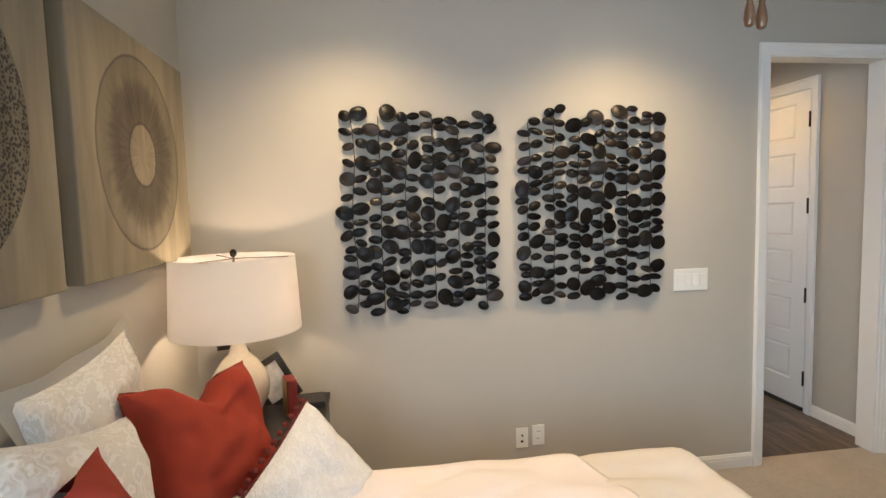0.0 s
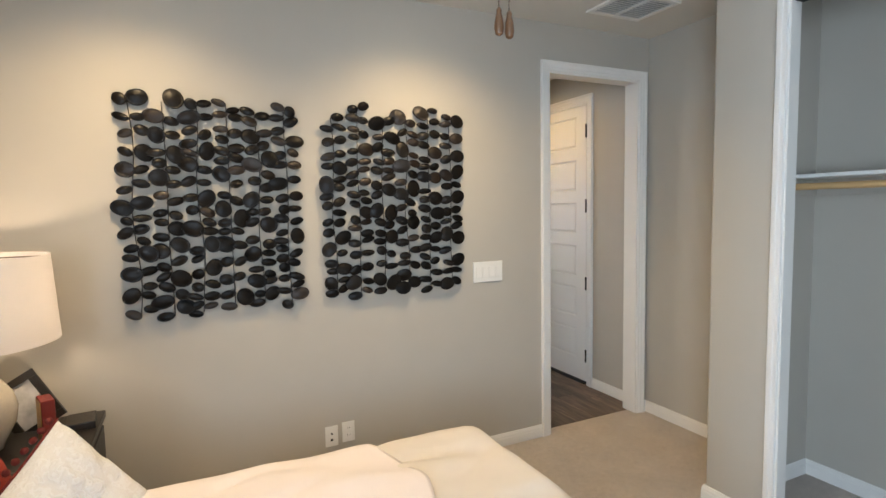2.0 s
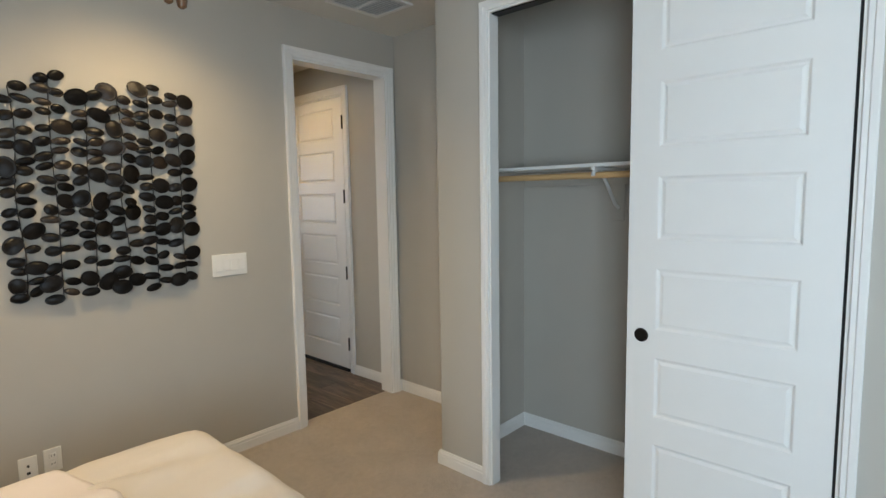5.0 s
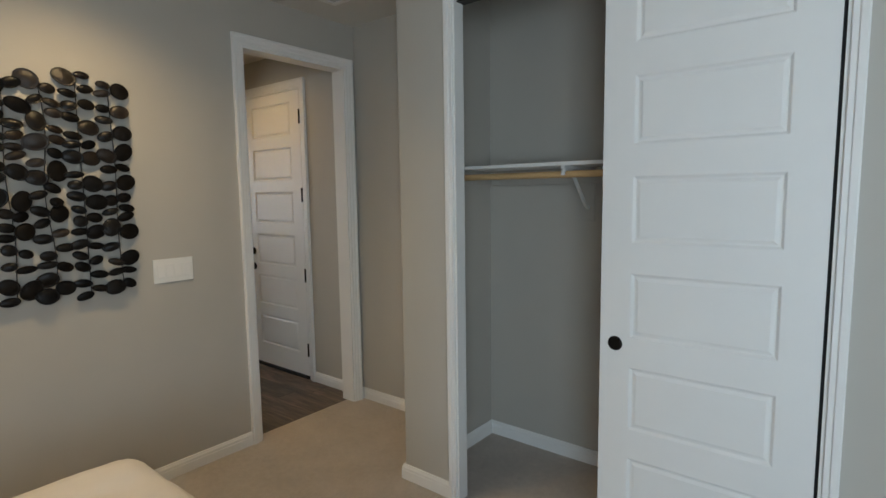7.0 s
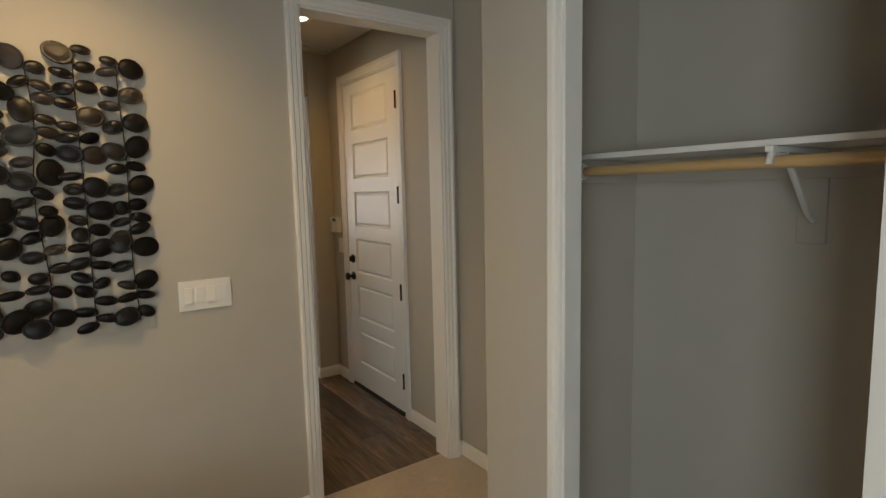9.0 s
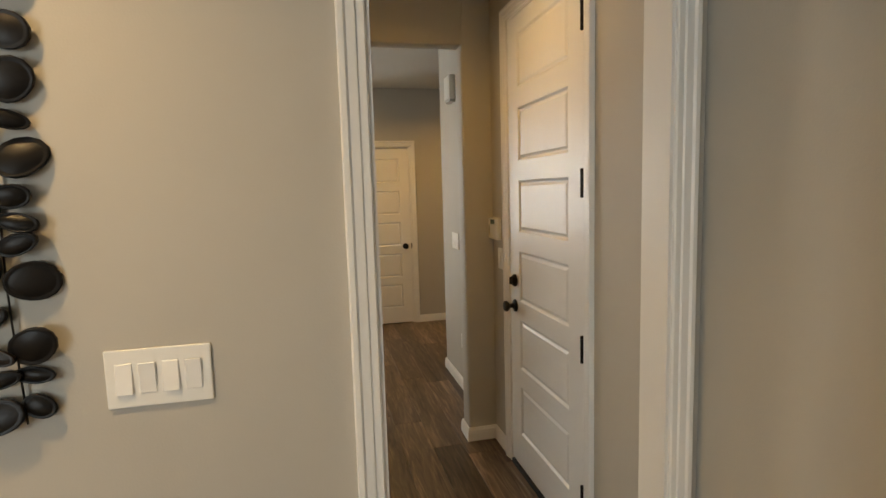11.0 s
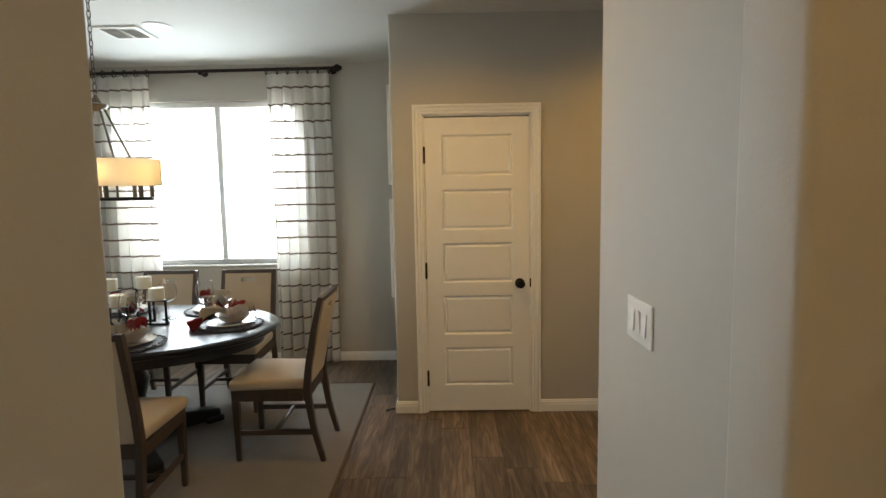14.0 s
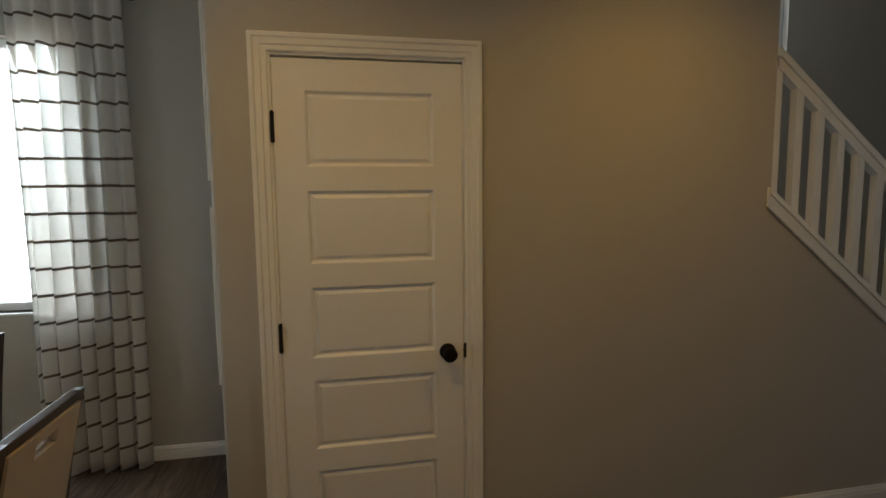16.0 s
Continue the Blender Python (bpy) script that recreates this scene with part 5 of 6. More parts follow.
part("gilt_edge", box(B(), -0.0245, -0.0225, -0.045, 0.045, 0.005, 0.165), material("gilt", (0.5, 0.33, 0.12), 0.35, 0.8), bk)
bx = thing("black_box", "low black wooden box at the nightstand edge", "box", pose(-2.535, -0.30, 0.70, 0, 0, 6))
part("box_body", box(B(), -0.05, 0.05, -0.07, 0.07, 0.0, 0.03, 0.003), EBONY, bx)
sc = thing("metal_sculpture", "dark faceted metal sculpture behind the lamp", "sculpture", pose(-2.86, -0.20, 0.70))
bm = B()
for x, z, s, a in ((-0.09, 0.30, 0.07, 40), (0.03, 0.34, 0.06, 10), (0.115, 0.385, 0.065, 65), (-0.02, 0.2, 0.07, 20)):
    b2 = B()
    bmesh.ops.create_cone(b2, cap_ends=True, segments=4, radius1=s, radius2=0.0, depth=s, matrix=pose(x, 0, z, 90, a, 0))
    tmp = bpy.data.meshes.new("facet")
    b2.to_mesh(tmp)
    b2.free()
    bm.from_mesh(tmp)
    bpy.data.meshes.remove(tmp)
box(bm, -0.06, 0.06, -0.03, 0.03, 0.0, 0.012)
cyl(bm, (0, 0, 0.01), (-0.02, 0, 0.34), 0.006, seg=8)
part("facets", bm, material("dark_facet_metal", (0.06, 0.042, 0.03), 0.5, 0.6, bump=0.1), sc)


# ---- canvases over the bed ----
def ring_canvas(cy, dotted):
    m = bpy.data.materials.new("dotted_ring_canvas" if dotted else "tree_ring_canvas")
    m.use_nodes = True
    nt = m.node_tree
    L, b = nt.links.new, nt.nodes["Principled BSDF"]
    tc = nt.nodes.new("ShaderNodeTexCoord")
    ln = nt.nodes.new("ShaderNodeVectorMath")
    ln.operation = 'LENGTH'
    sx = nt.nodes.new("ShaderNodeMapping")
    sx.inputs["Scale"].default_value = (1, 0, 1)
    L(tc.outputs["Object"], sx.inputs[0]), L(sx.outputs[0], ln.inputs[0])
    nz = nt.nodes.new("ShaderNodeTexNoise")
    nz.inputs["Scale"].default_value, nz.inputs["Detail"].default_value = 22, 8
    L(tc.outputs["Object"], nz.inputs["Vector"])
    ma = nt.nodes.new("ShaderNodeMath")
    ma.operation = 'MULTIPLY_ADD'
    ma.inputs[1].default_value = 0.012
    L(nz.outputs["Fac"], ma.inputs[0]), L(ln.outputs["Value"], ma.inputs[2])
    rp = nt.nodes.new("ShaderNodeValToRGB")
    cr = rp.color_ramp
    lin = (0.255, 0.215, 0.15, 1)
    cr.elements[0].position, cr.elements[0].color = 0.0, lin
    cr.elements[1].position, cr.elements[1].color = 1.0, lin
    stops = ((0.116, (0.25, 0.205, 0.14, 1)), (0.122, (0.05, 0.04, 0.03, 1)), (0.134, (0.105, 0.085, 0.06, 1)), (0.21, (0.085, 0.07, 0.05, 1)), (0.26, (0.12, 0.098, 0.068, 1)), (0.295, (0.185, 0.152, 0.105, 1)), (0.356, (0.175, 0.145, 0.10, 1)), (0.362, (0.06, 0.05, 0.04, 1)), (0.370, lin))
    for pos, col in stops:
        e = cr.elements.new(pos)
        e.color = col
    L(ma.outputs[0], rp.inputs[0])
    col = rp.outputs[0]
    if dotted:
        vo = nt.nodes.new("ShaderNodeTexVoronoi")
        vo.inputs["Scale"].default_value = 105
        L(tc.outputs["Object"], vo.inputs["Vector"])
        r2 = nt.nodes.new("ShaderNodeValToRGB")
        r2.color_ramp.elements[0].position, r2.color_ramp.elements[0].color = 0.35, (0.03, 0.027, 0.024, 1)
        r2.color_ramp.elements[1].position, r2.color_ramp.elements[1].color = 0.6, (0.17, 0.14, 0.095, 1)
        L(vo.outputs["Distance"], r2.inputs[0])
        lt = nt.nodes.new("ShaderNodeMath")
        lt.operation = 'LESS_THAN'
        lt.inputs[1].default_value = 0.372
        L(ln.outputs["Value"], lt.inputs[0])
        mx = nt.nodes.new("ShaderNodeMix")
        mx.data_type = 'RGBA'
        L(lt.outputs[0], mx.inputs[0]), L(rp.outputs[0], mx.inputs[6]), L(r2.outputs[0], mx.inputs[7])
        col = mx.outputs[2]
    # streaks that ran down the linen, and rays round the ring
    run = nt.nodes.new("ShaderNodeMapping")
    run.inputs["Scale"].default_value = (6.0, 6.0, 0.8)
    L(tc.outputs["Object"], run.inputs[0])
    stain = nt.nodes.new("ShaderNodeTexNoise")
    stain.inputs["Scale"].default_value, stain.inputs["Detail"].default_value = 2.2, 7
    L(run.outputs[0], stain.inputs["Vector"])
    turn = nt.nodes.new("ShaderNodeMapping")
    turn.inputs["Rotation"].default_value = (radians(90), 0, 0)
    L(tc.outputs["Object"], turn.inputs[0])
    ang = nt.nodes.new("ShaderNodeTexGradient")
    ang.gradient_type = 'RADIAL'
    L(turn.outputs[0], ang.inputs[0])
    polar = nt.nodes.new("ShaderNodeCombineXYZ")
    L(ang.outputs["Fac"], polar.inputs[0]), L(ln.outputs["Value"], polar.inputs[1])
    stretch = nt.nodes.new("ShaderNodeMapping")
    stretch.inputs["Scale"].default_value = (90, 9, 1)
    L(polar.outputs[0], stretch.inputs[0])
    ray = nt.nodes.new("ShaderNodeTexNoise")
    ray.inputs["Scale"].default_value, ray.inputs["Detail"].default_value = 1.0, 4
    L(stretch.outputs[0], ray.inputs["Vector"])
    inside = nt.nodes.new("ShaderNodeMapRange")
    inside.inputs["From Min"].default_value, inside.inputs["From Max"].default_value = 0.34, 0.26
    inside.inputs["To Max"].default_value = 0.55
    L(ln.outputs["Value"], inside.inputs["Value"])
    rayc = nt.nodes.new("ShaderNodeValToRGB")
    rayc.color_ramp.elements[0].position, rayc.color_ramp.elements[0].color = 0.3, (0.35, 0.33, 0.3, 1)
    rayc.color_ramp.elements[1].position = 0.62
    L(ray.outputs["Fac"], rayc.inputs[0])
    burn = nt.nodes.new("ShaderNodeMix")
    burn.data_type, burn.blend_type = 'RGBA', 'MULTIPLY'
    L(inside.outputs[0], burn.inputs[0]), L(col, burn.inputs[6]), L(rayc.outputs[0], burn.inputs[7])
    col = burn.outputs[2]
    hs = nt.nodes.new("ShaderNodeHueSaturation")
    mr = nt.nodes.new("ShaderNodeMapRange")
    mr.inputs["From Min"].default_value, mr.inputs["From Max"].default_value = 0.25, 0.75
    mr.inputs["To Min"].default_value, mr.inputs["To Max"].default_value = 0.66, 1.26
    L(stain.outputs["Fac"], mr.inputs["Value"]), L(mr.outputs[0], hs.inputs["Value"]), L(col, hs.inputs["Color"]), L(hs.outputs[0], b.inputs["Base Color"])
    b.inputs["Roughness"].default_value = 0.85
    wv = nt.nodes.new("ShaderNodeTexNoise")
    wv.inputs["Scale"].default_value = 420
    bp = nt.nodes.new("ShaderNodeBump")
    bp.inputs["Strength"].default_value, bp.inputs["Distance"].default_value = 0.3, 0.003
    L(tc.outputs["Object"], wv.inputs["Vector"]), L(wv.outputs["Fac"], bp.inputs["Height"]), L(bp.outputs[0], b.inputs["Normal"])
    c = thing("canvas_art", "linen canvas with a " + ("dotted disc" if dotted else "tree-ring motif") + " over the bed", "painting",
              pose(-3.139, cy, 1.838, 0, 0, 90), "pair of canvases")
    part("canvas", box(B(), -0.485, 0.485, -0.055, 0.0, -0.43, 0.43, 0.006, 2), m, c)
    bm = B()
    for q in ((-0.46, 0.46, -0.41, -0.38), (-0.46, 0.46, 0.38, 0.41)):
        box(bm, q[0], q[1], 0.0, 0.0008, q[2], q[3])
    part("stretcher_bar", bm, BIRCH, c)


ring_canvas(-0.645, False)
ring_canvas(-1.71, True)

# ---- fan pull chains on their ceiling fitting ----
c = thing("ceiling_fitting", "bronze ceiling fitting with two wooden pull chains", "ceiling fixture", pose(-1.263, -1.564, 0))
part("canopy", lathe(B(), ((0.03, 2.66), (0.07, 2.69), (0.075, 2.7395)), 28), BLACK, c, smooth=True)
part("downrod", cyl(B(), (0, 0, 2.56), (0, 0, 2.665), 0.013), BLACK, c, smooth=True)
part("housing", lathe(B(), ((0.03, 2.43), (0.09, 2.445), (0.115, 2.48), (0.115, 2.53), (0.08, 2.56), (0.02, 2.57)), 32), BLACK, c, smooth=True)
PULLWOOD = material("dark_turned_wood", (0.13, 0.06, 0.025), 0.35, vary=0.3, scale=60, bump=0.05, coat=0.3)
for dx, dz in ((-0.018, 0.005), (0.016, 0.0)):
    bm = cyl(B(), (dx, 0, 2.12 + dz), (dx, 0, 2.432), 0.0012, seg=6)
    for i in range(30):
        ball(bm, (dx, 0, 2.125 + dz + i * 0.0104), 0.0026, seg=6, rings=4)
    part("chain", bm, PEWTER, c)
    part("pull", lathe(B(), ((0.004, 2.042 + dz), (0.011, 2.047 + dz), (0.014, 2.062 + dz), (0.012, 2.085 + dz), (0.007, 2.105 + dz), (0.008, 2.112 + dz), (0.003, 2.12 + dz)), 16, (dx, 0, 0)), PULLWOOD, c, "turned dark wooden pull", True)

# ---- pebble wall art ----
PEBBLE = material("dark_pebble_metal", (0.0065, 0.0052, 0.0042), 0.34, 0.0, vary=0.4, scale=40, bump=0.06, bump_scale=60, rand=0.5, spec=0.24)
# bronze tone that also carries the downlights' warmth on the upper stones
BRONZE_LIT = material("warm_lit_bronze_pebble", (0.018, 0.012, 0.008), 0.36, 0.15, vary=0.3, scale=40, bump=0.12, bump_scale=90, rand=0.4)


def pebble_mesh(kind, mat):
    bm = B()
    seg = 16
    out = [1 + 0.13 * math.sin(a + kind) + 0.09 * math.sin(2 * a + 2.1 * kind) for a in [2 * math.pi * i / seg for i in range(seg)]]
    rings = []
    for r, y in ((0.80, 0.0), (1.0, -0.30), (1.0, -0.70), (0.94, -0.95), (0.86, -0.62), (0.76, -0.70), (0.40, -0.92)):
        rings.append([bm.verts.new((r * out[i] * math.cos(2 * math.pi * i / seg), y, r * out[i] * math.sin(2 * math.pi * i / seg))) for i in range(seg)])
    for a, b in zip(rings, rings[1:]):
        for i in range(seg):
            bm.faces.new((a[i], a[(i + 1) % seg], b[(i + 1) % seg], b[i]))
    bm.faces.new(list(reversed(rings[0])))
    c = bm.verts.new((0, -0.96, 0))
    for i in range(seg):
        bm.faces.new((rings[-1][i], rings[-1][(i + 1) % seg], c))
    bmesh.ops.recalc_face_normals(bm, faces=bm.faces)
    for f in bm.faces:
        f.smooth = True
    me = bpy.data.meshes.new("pebble")
    bm.to_mesh(me)
    bm.free()
    me.materials.append(mat)
    return me


PEB = [pebble_mesh(i, PEBBLE) for i in range(5)] + [pebble_mesh(7, BRONZE_LIT)]


def pebble_art(x0, x1, z0, z1, seed):
    c = thing("wall_art", "metal wall sculpture of dark pebbles strung on upright wires", "wall art", pose((x0 + x1) / 2, 0, z0), "pair of pebble sculptures")
    rg = random.Random(seed)
    W, H = x1 - x0, z1 - z0
    for k in range(6):
        wx = -W / 2 + W * (0.105 + 0.158 * k)
        top, bottom = H - rg.uniform(0.0, 0.05), rg.uniform(0.0, 0.05)
        sway = rg.uniform(-0.012, 0.012)
        pts = []
        for i in range(15):
            z = bottom + 0.02 + (top - bottom - 0.05) * i / 14
            pts.append((wx + sway * math.sin(i * 0.7 + k), -0.012, z))
        part("wire", tube(B(), pts, 0.0022, 5), BLACK, c)
        lean = {-1: bottom, 1: bottom + 0.03}
        side = 1 if k % 2 else -1
        while min(lean.values()) < top - 0.03:
            # the stones grow out of the wire in turn, now and then two on one side
            side = -side if rg.random() < 0.86 else side
            if lean[side] > lean[-side] + 0.07:
                side = -side
            big = rg.random() < 0.24
            hw = rg.uniform(0.039, 0.050) if big else rg.uniform(0.030, 0.040)
            hh = rg.uniform(0.035, 0.046) if big else rg.uniform(0.018, 0.027)
            z = lean[side] + hh
            lean[side] = z + hh + (rg.uniform(-0.002, 0.012) if rg.random() < 0.5 else rg.uniform(0.014, 0.040))
            if z + hh * 0.5 > top + 0.02:
                lean[side] = top
                continue
            i = (z - bottom - 0.02) / max(0.1, top - bottom - 0.05) * 14
            x = wx + sway * math.sin(i * 0.7 + k) + side * hw * rg.uniform(0.82, 1.0)
            # more bronze stones high up: the downlights' warm light put into the colour
            warm = rg.random() < (0.30 if z > H * 0.6 else 0.07)
            me = PEB[5] if warm else PEB[rg.randrange(5)]
            turn = Euler((radians(rg.uniform(-14, 10)), radians(rg.uniform(-22, 22)), radians(side * rg.uniform(-4, 16))))
            m = Matrix.Translation((x, -0.004 - rg.uniform(0, 0.018), z)) @ turn.to_matrix().to_4x4() @ Matrix.Diagonal((hw, 0.017, hh, 1))
            piece("pebble", me, c, m)


pebble_art(-2.41, -1.53, 1.035, 2.135, 11)
pebble_art(-1.472, -0.574, 1.035, 2.135, 23)

# ---- bathroom ----
QUARTZ = material("cream_quartz", (0.66, 0.60, 0.48), 0.25, vary=0.06, scale=60, bump=0.0)
ESPRESSO = material("espresso_cabinet", (0.022, 0.015, 0.012), 0.4, vary=0.2, scale=20, bump=0.05)
v = thing("vanity_cabinet", "espresso wood bathroom vanity cabinet", "cabinet", pose(-1.08, 1.50, 0.004))
part("carcass", box(B(), -0.74, 0.74, -0.24, 0.26, 0.08, 0.86, 0.003), ESPRESSO, v)
part("toe_kick", box(B(), -0.72, 0.72, -0.18, 0.25, 0.0, 0.08), ESPRESSO, v)
for i in range(4):
    x = -0.735 + i * 0.3685
    dr = part("door", box(B(), x, x + 0.362, -0.258, -0.2405, 0.10, 0.82, 0.003), ESPRESSO, v)
    part("handle", cyl(B(), (x + (0.33 if i % 2 == 0 else 0.03), -0.272, 0.55), (x + (0.33 if i % 2 == 0 else 0.03), -0.272, 0.68), 0.005), BLACK, dr)
ct = thing("bathroom_counter", "cream quartz vanity top with an undermount sink and backsplash", "countertop", pose(-1.08, 1.50, 0.866))
bm = B()
X, Y = (-0.75, 0.30, 0.66, 0.757), (-0.28, -0.155, 0.155, 0.263)
for i in range(3):
    for j in range(3):
        if not (i == 1 and j == 1):
            box(bm, X[i], X[i + 1], Y[j], Y[j + 1], 0.0, 0.04)
bmesh.ops.remove_doubles(bm, verts=bm.verts, dist=0.0004)
part("slab", bm, QUARTZ, ct)
part("backsplash", box(B(), -0.75, 0.757, 0.245, 0.263, 0.0405, 0.135, 0.002), QUARTZ, ct)
bm = B()
lo = [bm.verts.new(p) for p in ((0.36, -0.11, -0.13), (0.60, -0.11, -0.13), (0.60, 0.11, -0.13), (0.36, 0.11, -0.13))]
hi = [bm.verts.new(p) for p in ((0.295, -0.16, -0.001), (0.665, -0.16, -0.001), (0.665, 0.16, -0.001), (0.295, 0.16, -0.001))]
bm.faces.new(lo)
for i in range(4):
    bm.faces.new((lo[i], lo[(i + 1) % 4], hi[(i + 1) % 4], hi[i]))
part("sink", bm, material("sink_porcelain", (0.72, 0.68, 0.58), 0.15, vary=0.01, bump=0), ct, "cream porcelain basin")
fa = thing("bathroom_faucet", "dark bronze widespread bathroom faucet", "faucet", pose(-0.63, 1.70, 0.907))
part("spout", tube(B(), [(0, 0.0, 0), (0, 0, 0.07), (0, -0.02, 0.105), (0, -0.07, 0.12), (0, -0.12, 0.10), (0, -0.125, 0.085)], 0.014, 12), BLACK, fa, smooth=True)
for sx in (-1, 1):
    bm = lathe(B(), ((0.024, 0), (0.022, 0.01), (0.014, 0.04), (0.015, 0.062), (0.006, 0.066)), 20, (sx * 0.105, 0, 0))
    tube(bm, [(sx * 0.105, 0, 0.06), (sx * 0.14, -0.005, 0.068), (sx * 0.19, -0.01, 0.066)], 0.0075, 8)
    part("handle", bm, BLACK, fa, "dark bronze lever handle", True)
mr = thing("bathroom_mirror", "wall mirror in a thin black frame over the vanity", "mirror", pose(-1.10, 1.764, 1.005))
part("mirror_glass", box(B(), -0.50, 0.33, -0.008, -0.004, 0.03, 0.67), material("mirror_silver", (0.9, 0.9, 0.88), 0.01, 1.0, bump=0, vary=0), mr)
bm = B()
for q in ((-0.53, 0.36, 0.0, 0.03), (-0.53, 0.36, 0.67, 0.70), (-0.53, -0.50, 0.03, 0.67), (0.33, 0.36, 0.03, 0.67)):
    box(bm, q[0], q[1], -0.022, -0.001, q[2], q[3], 0.002)
part("frame", bm, BLACK, mr, "thin black metal frame")
vl = thing("vanity_light", "three-shade vanity light with glowing frosted glass", "wall light", pose(-0.90, 1.763, 2.105))
part("back_plate", box(B(), -0.30, 0.30, -0.02, -0.001, -0.03, 0.03, 0.004), BLACK, vl)
for x in (-0.165, 0.0, 0.165):
    part("arm", tube(B(), [(x, -0.02, 0.0), (x, -0.09, 0.02), (x, -0.13, 0.0), (x, -0.13, -0.03)], 0.008, 8), BLACK, vl, smooth=True)
    part("socket", lathe(B(), ((0.030, -0.065), (0.026, -0.04), (0.012, -0.025)), 18, (x, -0.13, 0)), BLACK, vl, smooth=True)
    bm = lathe(B(), ((0.068, -0.215), (0.058, -0.185), (0.046, -0.13), (0.036, -0.08), (0.030, -0.062)), 28, (x, -0.13, 0), cap=False)
    part("shade", bm, material("frosted_glass_lit", (0.95, 0.85, 0.6), 0.5, bump=0, vary=0, emit=(1.0, 0.74, 0.30, 3.5)), vl, "glowing frosted glass shade", True)
    lamp("vanity_bulb", 'POINT', Matrix.Translation((-0.90 + x, 1.633, 1.87)), 7.5, (1.0, 0.62, 0.18), soft=0.04)
cs = thing("candle_stand", "black wire geometric candle stand on the vanity", "candle holder", pose(-0.935, 1.645, 0.907))
bm = B()
n = 6
lo = [(0.062 * math.cos(2 * math.pi * k / n), 0.062 * math.sin(2 * math.pi * k / n), 0.003) for k in range(n)]
wa = [(0.012 * math.cos(2 * math.pi * k / n), 0.012 * math.sin(2 * math.pi * k / n), 0.13) for k in range(n)]
hi = [(0.052 * math.cos(2 * math.pi * k / n), 0.052 * math.sin(2 * math.pi * k / n), 0.26) for k in range(n)]
for k in range(n):
    for a, b in ((lo[k], lo[(k + 1) % n]), (lo[k], wa[k]), (wa[k], hi[k]), (hi[k], hi[(k + 1) % n]), (lo[k], hi[k])):
        cyl(bm, a, b, 0.0026, seg=6)
part("wire_frame", bm, IRON, cs)
part("tray", lathe(B(), ((0.01, 0.258), (0.056, 0.258), (0.058, 0.265), (0.01, 0.264)), 20), IRON, cs)
c = thing("candle", "ivory pillar candle on the wire stand", "candle", pose(-0.935, 1.645, 1.172), "bathroom candles")
part("wax", lathe(B(), ((0.045, 0), (0.047, 0.003), (0.047, 0.135), (0.044, 0.14), (0.008, 0.136)), 28), WAX, c, smooth=True)
part("wick", cyl(B(), (0, 0, 0.136), (0.001, 0, 0.147), 0.001, seg=6), IRON, c)
pc = thing("framed_print", "brown botanical print in a black frame with a wide mat", "picture", pose(-1.40, 0.136, 1.775, 0, 0, 180))
bm = B()
for q in ((-0.26, 0.26, -0.31, -0.285), (-0.26, 0.26, 0.285, 0.31), (-0.26, -0.235, -0.285, 0.285), (0.235, 0.26, -0.285, 0.285)):
    box(bm, q[0], q[1], -0.022, -0.001, q[2], q[3], 0.002)
part("frame", bm, BLACK, pc)
part("mat", box(B(), -0.235, 0.235, -0.010, -0.004, -0.285, 0.285), material("cream_mat_board", (0.70, 0.66, 0.55), 0.8, bump=0.05), pc, "cream mat board")
part("print", box(B(), -0.12, 0.12, -0.012, -0.0105, -0.17, 0.17), material("sepia_print", (0.16, 0.085, 0.04), 0.6, vary=0.7, scale=14, bump=0), pc, "mottled sepia print")
sh = thing("shower_screen", "shower screen of clear glass in a black metal frame", "shower screen", pose(-2.0, 0.52, 0.004))
bm = B()
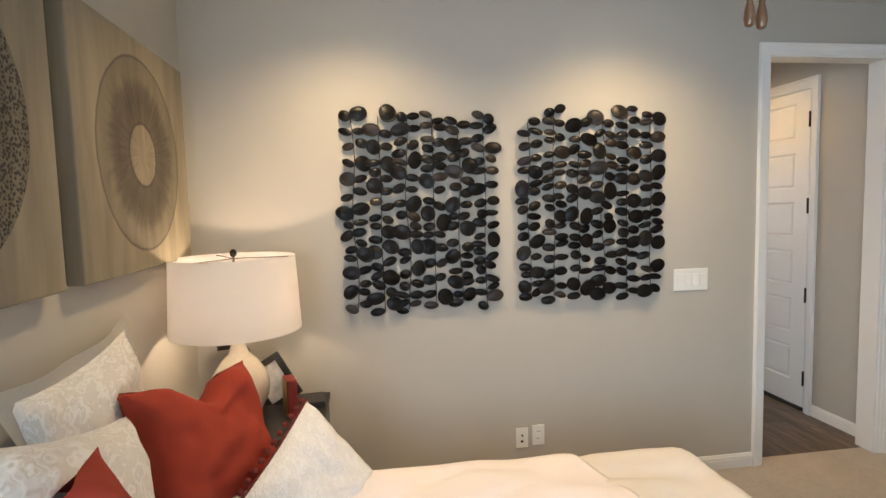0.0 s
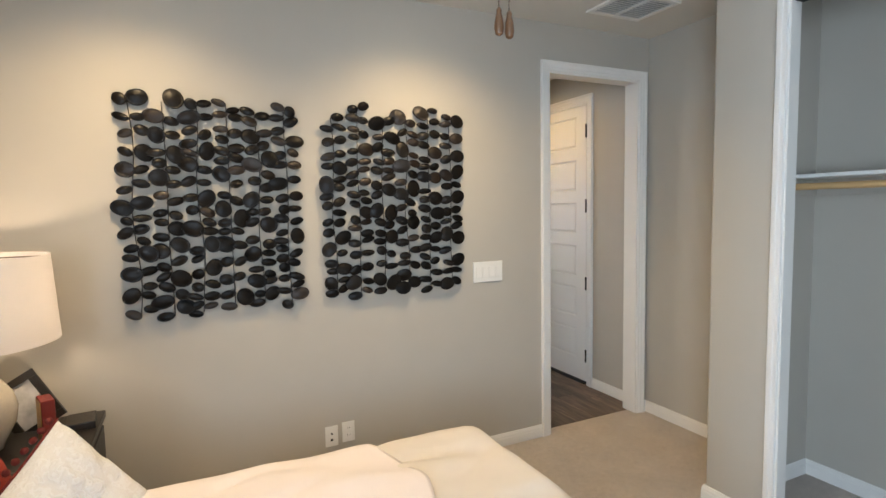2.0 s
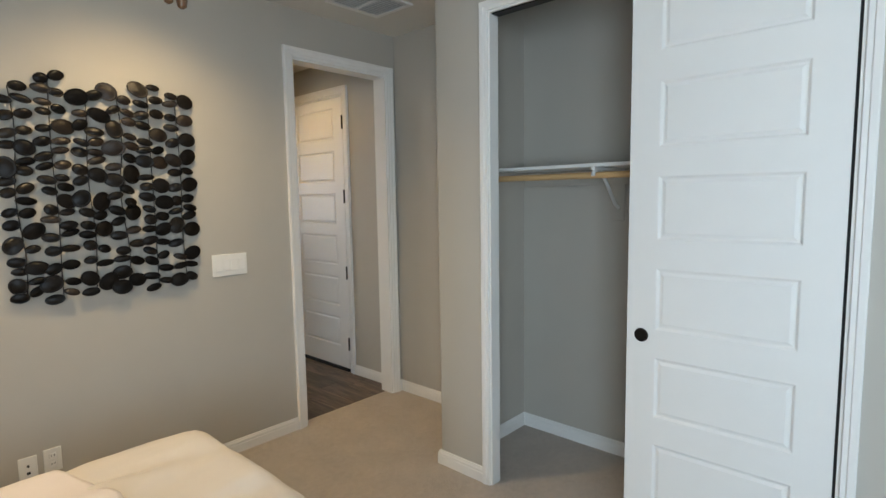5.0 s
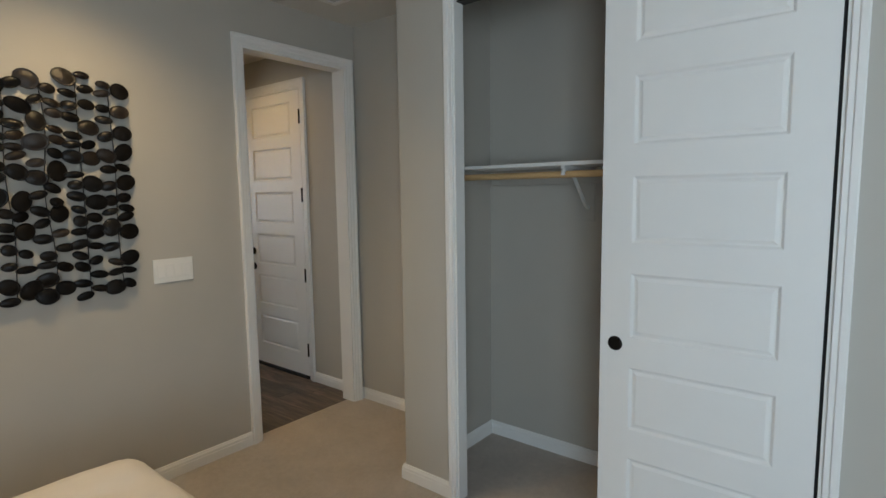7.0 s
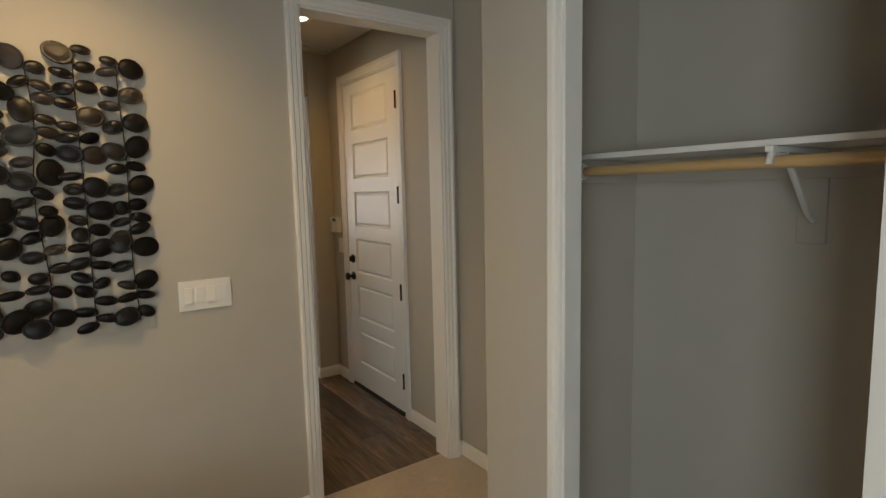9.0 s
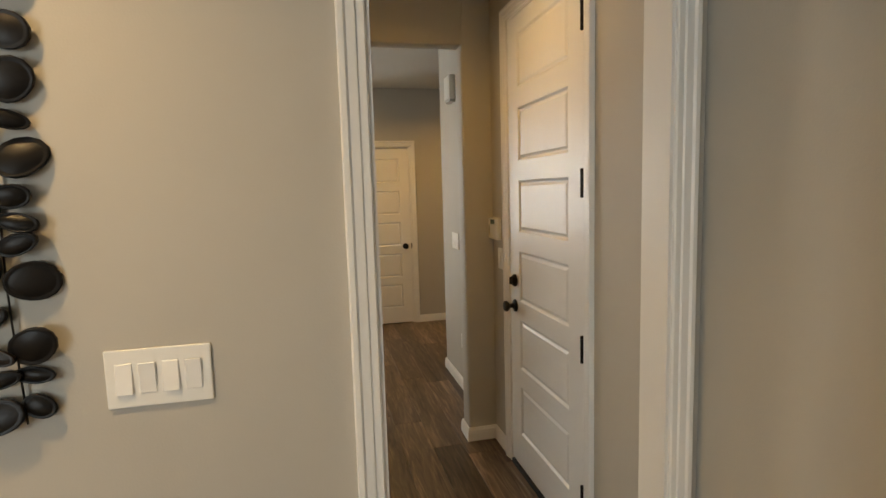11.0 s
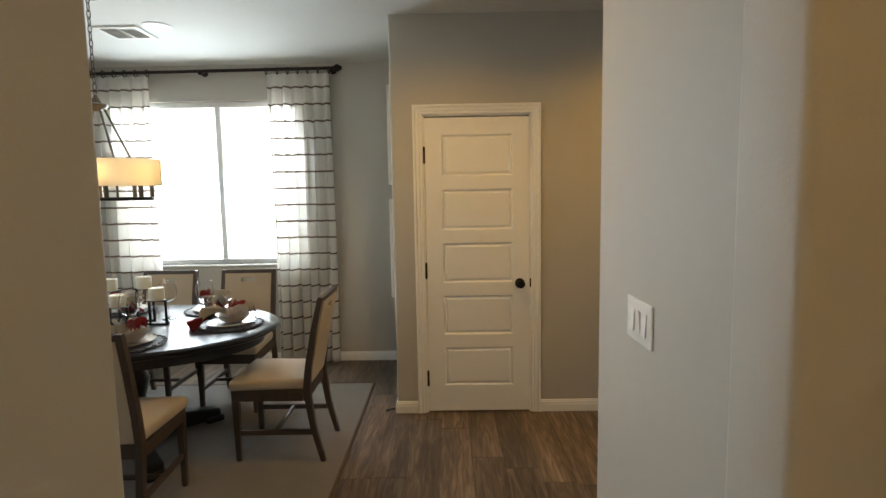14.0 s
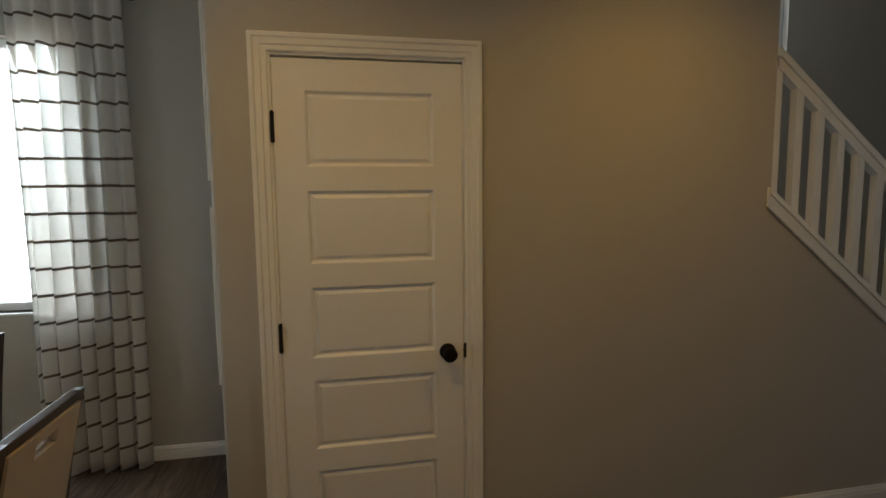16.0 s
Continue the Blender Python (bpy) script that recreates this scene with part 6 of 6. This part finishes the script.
for q in ((-0.30, 0.30, 1.84, 1.87), (-0.30, 0.30, 0.0, 0.03), (-0.30, -0.27, 0.03, 1.84), (0.27, 0.30, 0.03, 1.84)):
    box(bm, q[0], q[1], -0.015, 0.015, q[2], q[3], 0.002)
part("frame", bm, BLACK, sh)
p = part("pane", box(B(), -0.27, 0.27, -0.003, 0.003, 0.03, 1.84), GLASS, sh)
p.visible_shadow = False
bm = box(B(), -2.298, -1.66, 0.1355, 0.140, 0.004, CG - 0.002)
TW = setting("tile_backing", bm, material("grout", (0.35, 0.29, 0.20), 0.9, bump=0.2), "cream subway-tiled shower wall", "tiled wall")
TILE = material("cream_tile", (0.62, 0.55, 0.42), 0.22, vary=0.05, scale=12, bump=0.02, rand=0.08)
_bm = box(B(), 0.0015, 0.2985, -0.0005, 0.006, 0.0015, 0.0985, 0.002, 1)
bmesh.ops.recalc_face_normals(_bm, faces=_bm.faces)
_tm = bpy.data.meshes.new("tile")
_bm.to_mesh(_tm)
_bm.free()
_tm.materials.append(TILE)
for r in range(26):
    for q in range(2):
        x = -2.295 + q * 0.3 + (0.03 if r % 2 else 0.0)
        piece("tile", _tm, TW, Matrix.Translation((x, 0.1402, 0.05 + r * 0.1)))

# ---- floor planks ----
def plank_me(w, l):
    bm = box(B(), 0.0008, w - 0.0008, 0.0008, l - 0.0008, -0.011, 0.0, 0.0012, 1)
    bmesh.ops.recalc_face_normals(bm, faces=bm.faces)
    me = bpy.data.meshes.new("plank")
    bm.to_mesh(me)
    bm.free()
    me.materials.append(PLANK)
    return me


PW, PL = 0.182, 1.22
_pm = plank_me(PW, PL)
_cut = {}
_rng = random.Random(4)
for i in range(-18, 28):
    x = i * PW
    y = 0.078 - _rng.random() * PL
    while y < 6.07:
        a, b = max(y, 1.06 if x + PW > 1.1 else 0.078), min(y + PL, 6.07)
        if x > 1.1 and b < 1.12:
            y += PL
            continue
        if b - a > 0.02:
            key = round(b - a, 3)
            if key not in _cut:
                _cut[key] = _pm if abs(key - PL) < 1e-3 else plank_me(PW, b - a)
            piece("plank", _cut[key], FLOOR, Matrix.Translation((x, a, 0)))
        y += PL
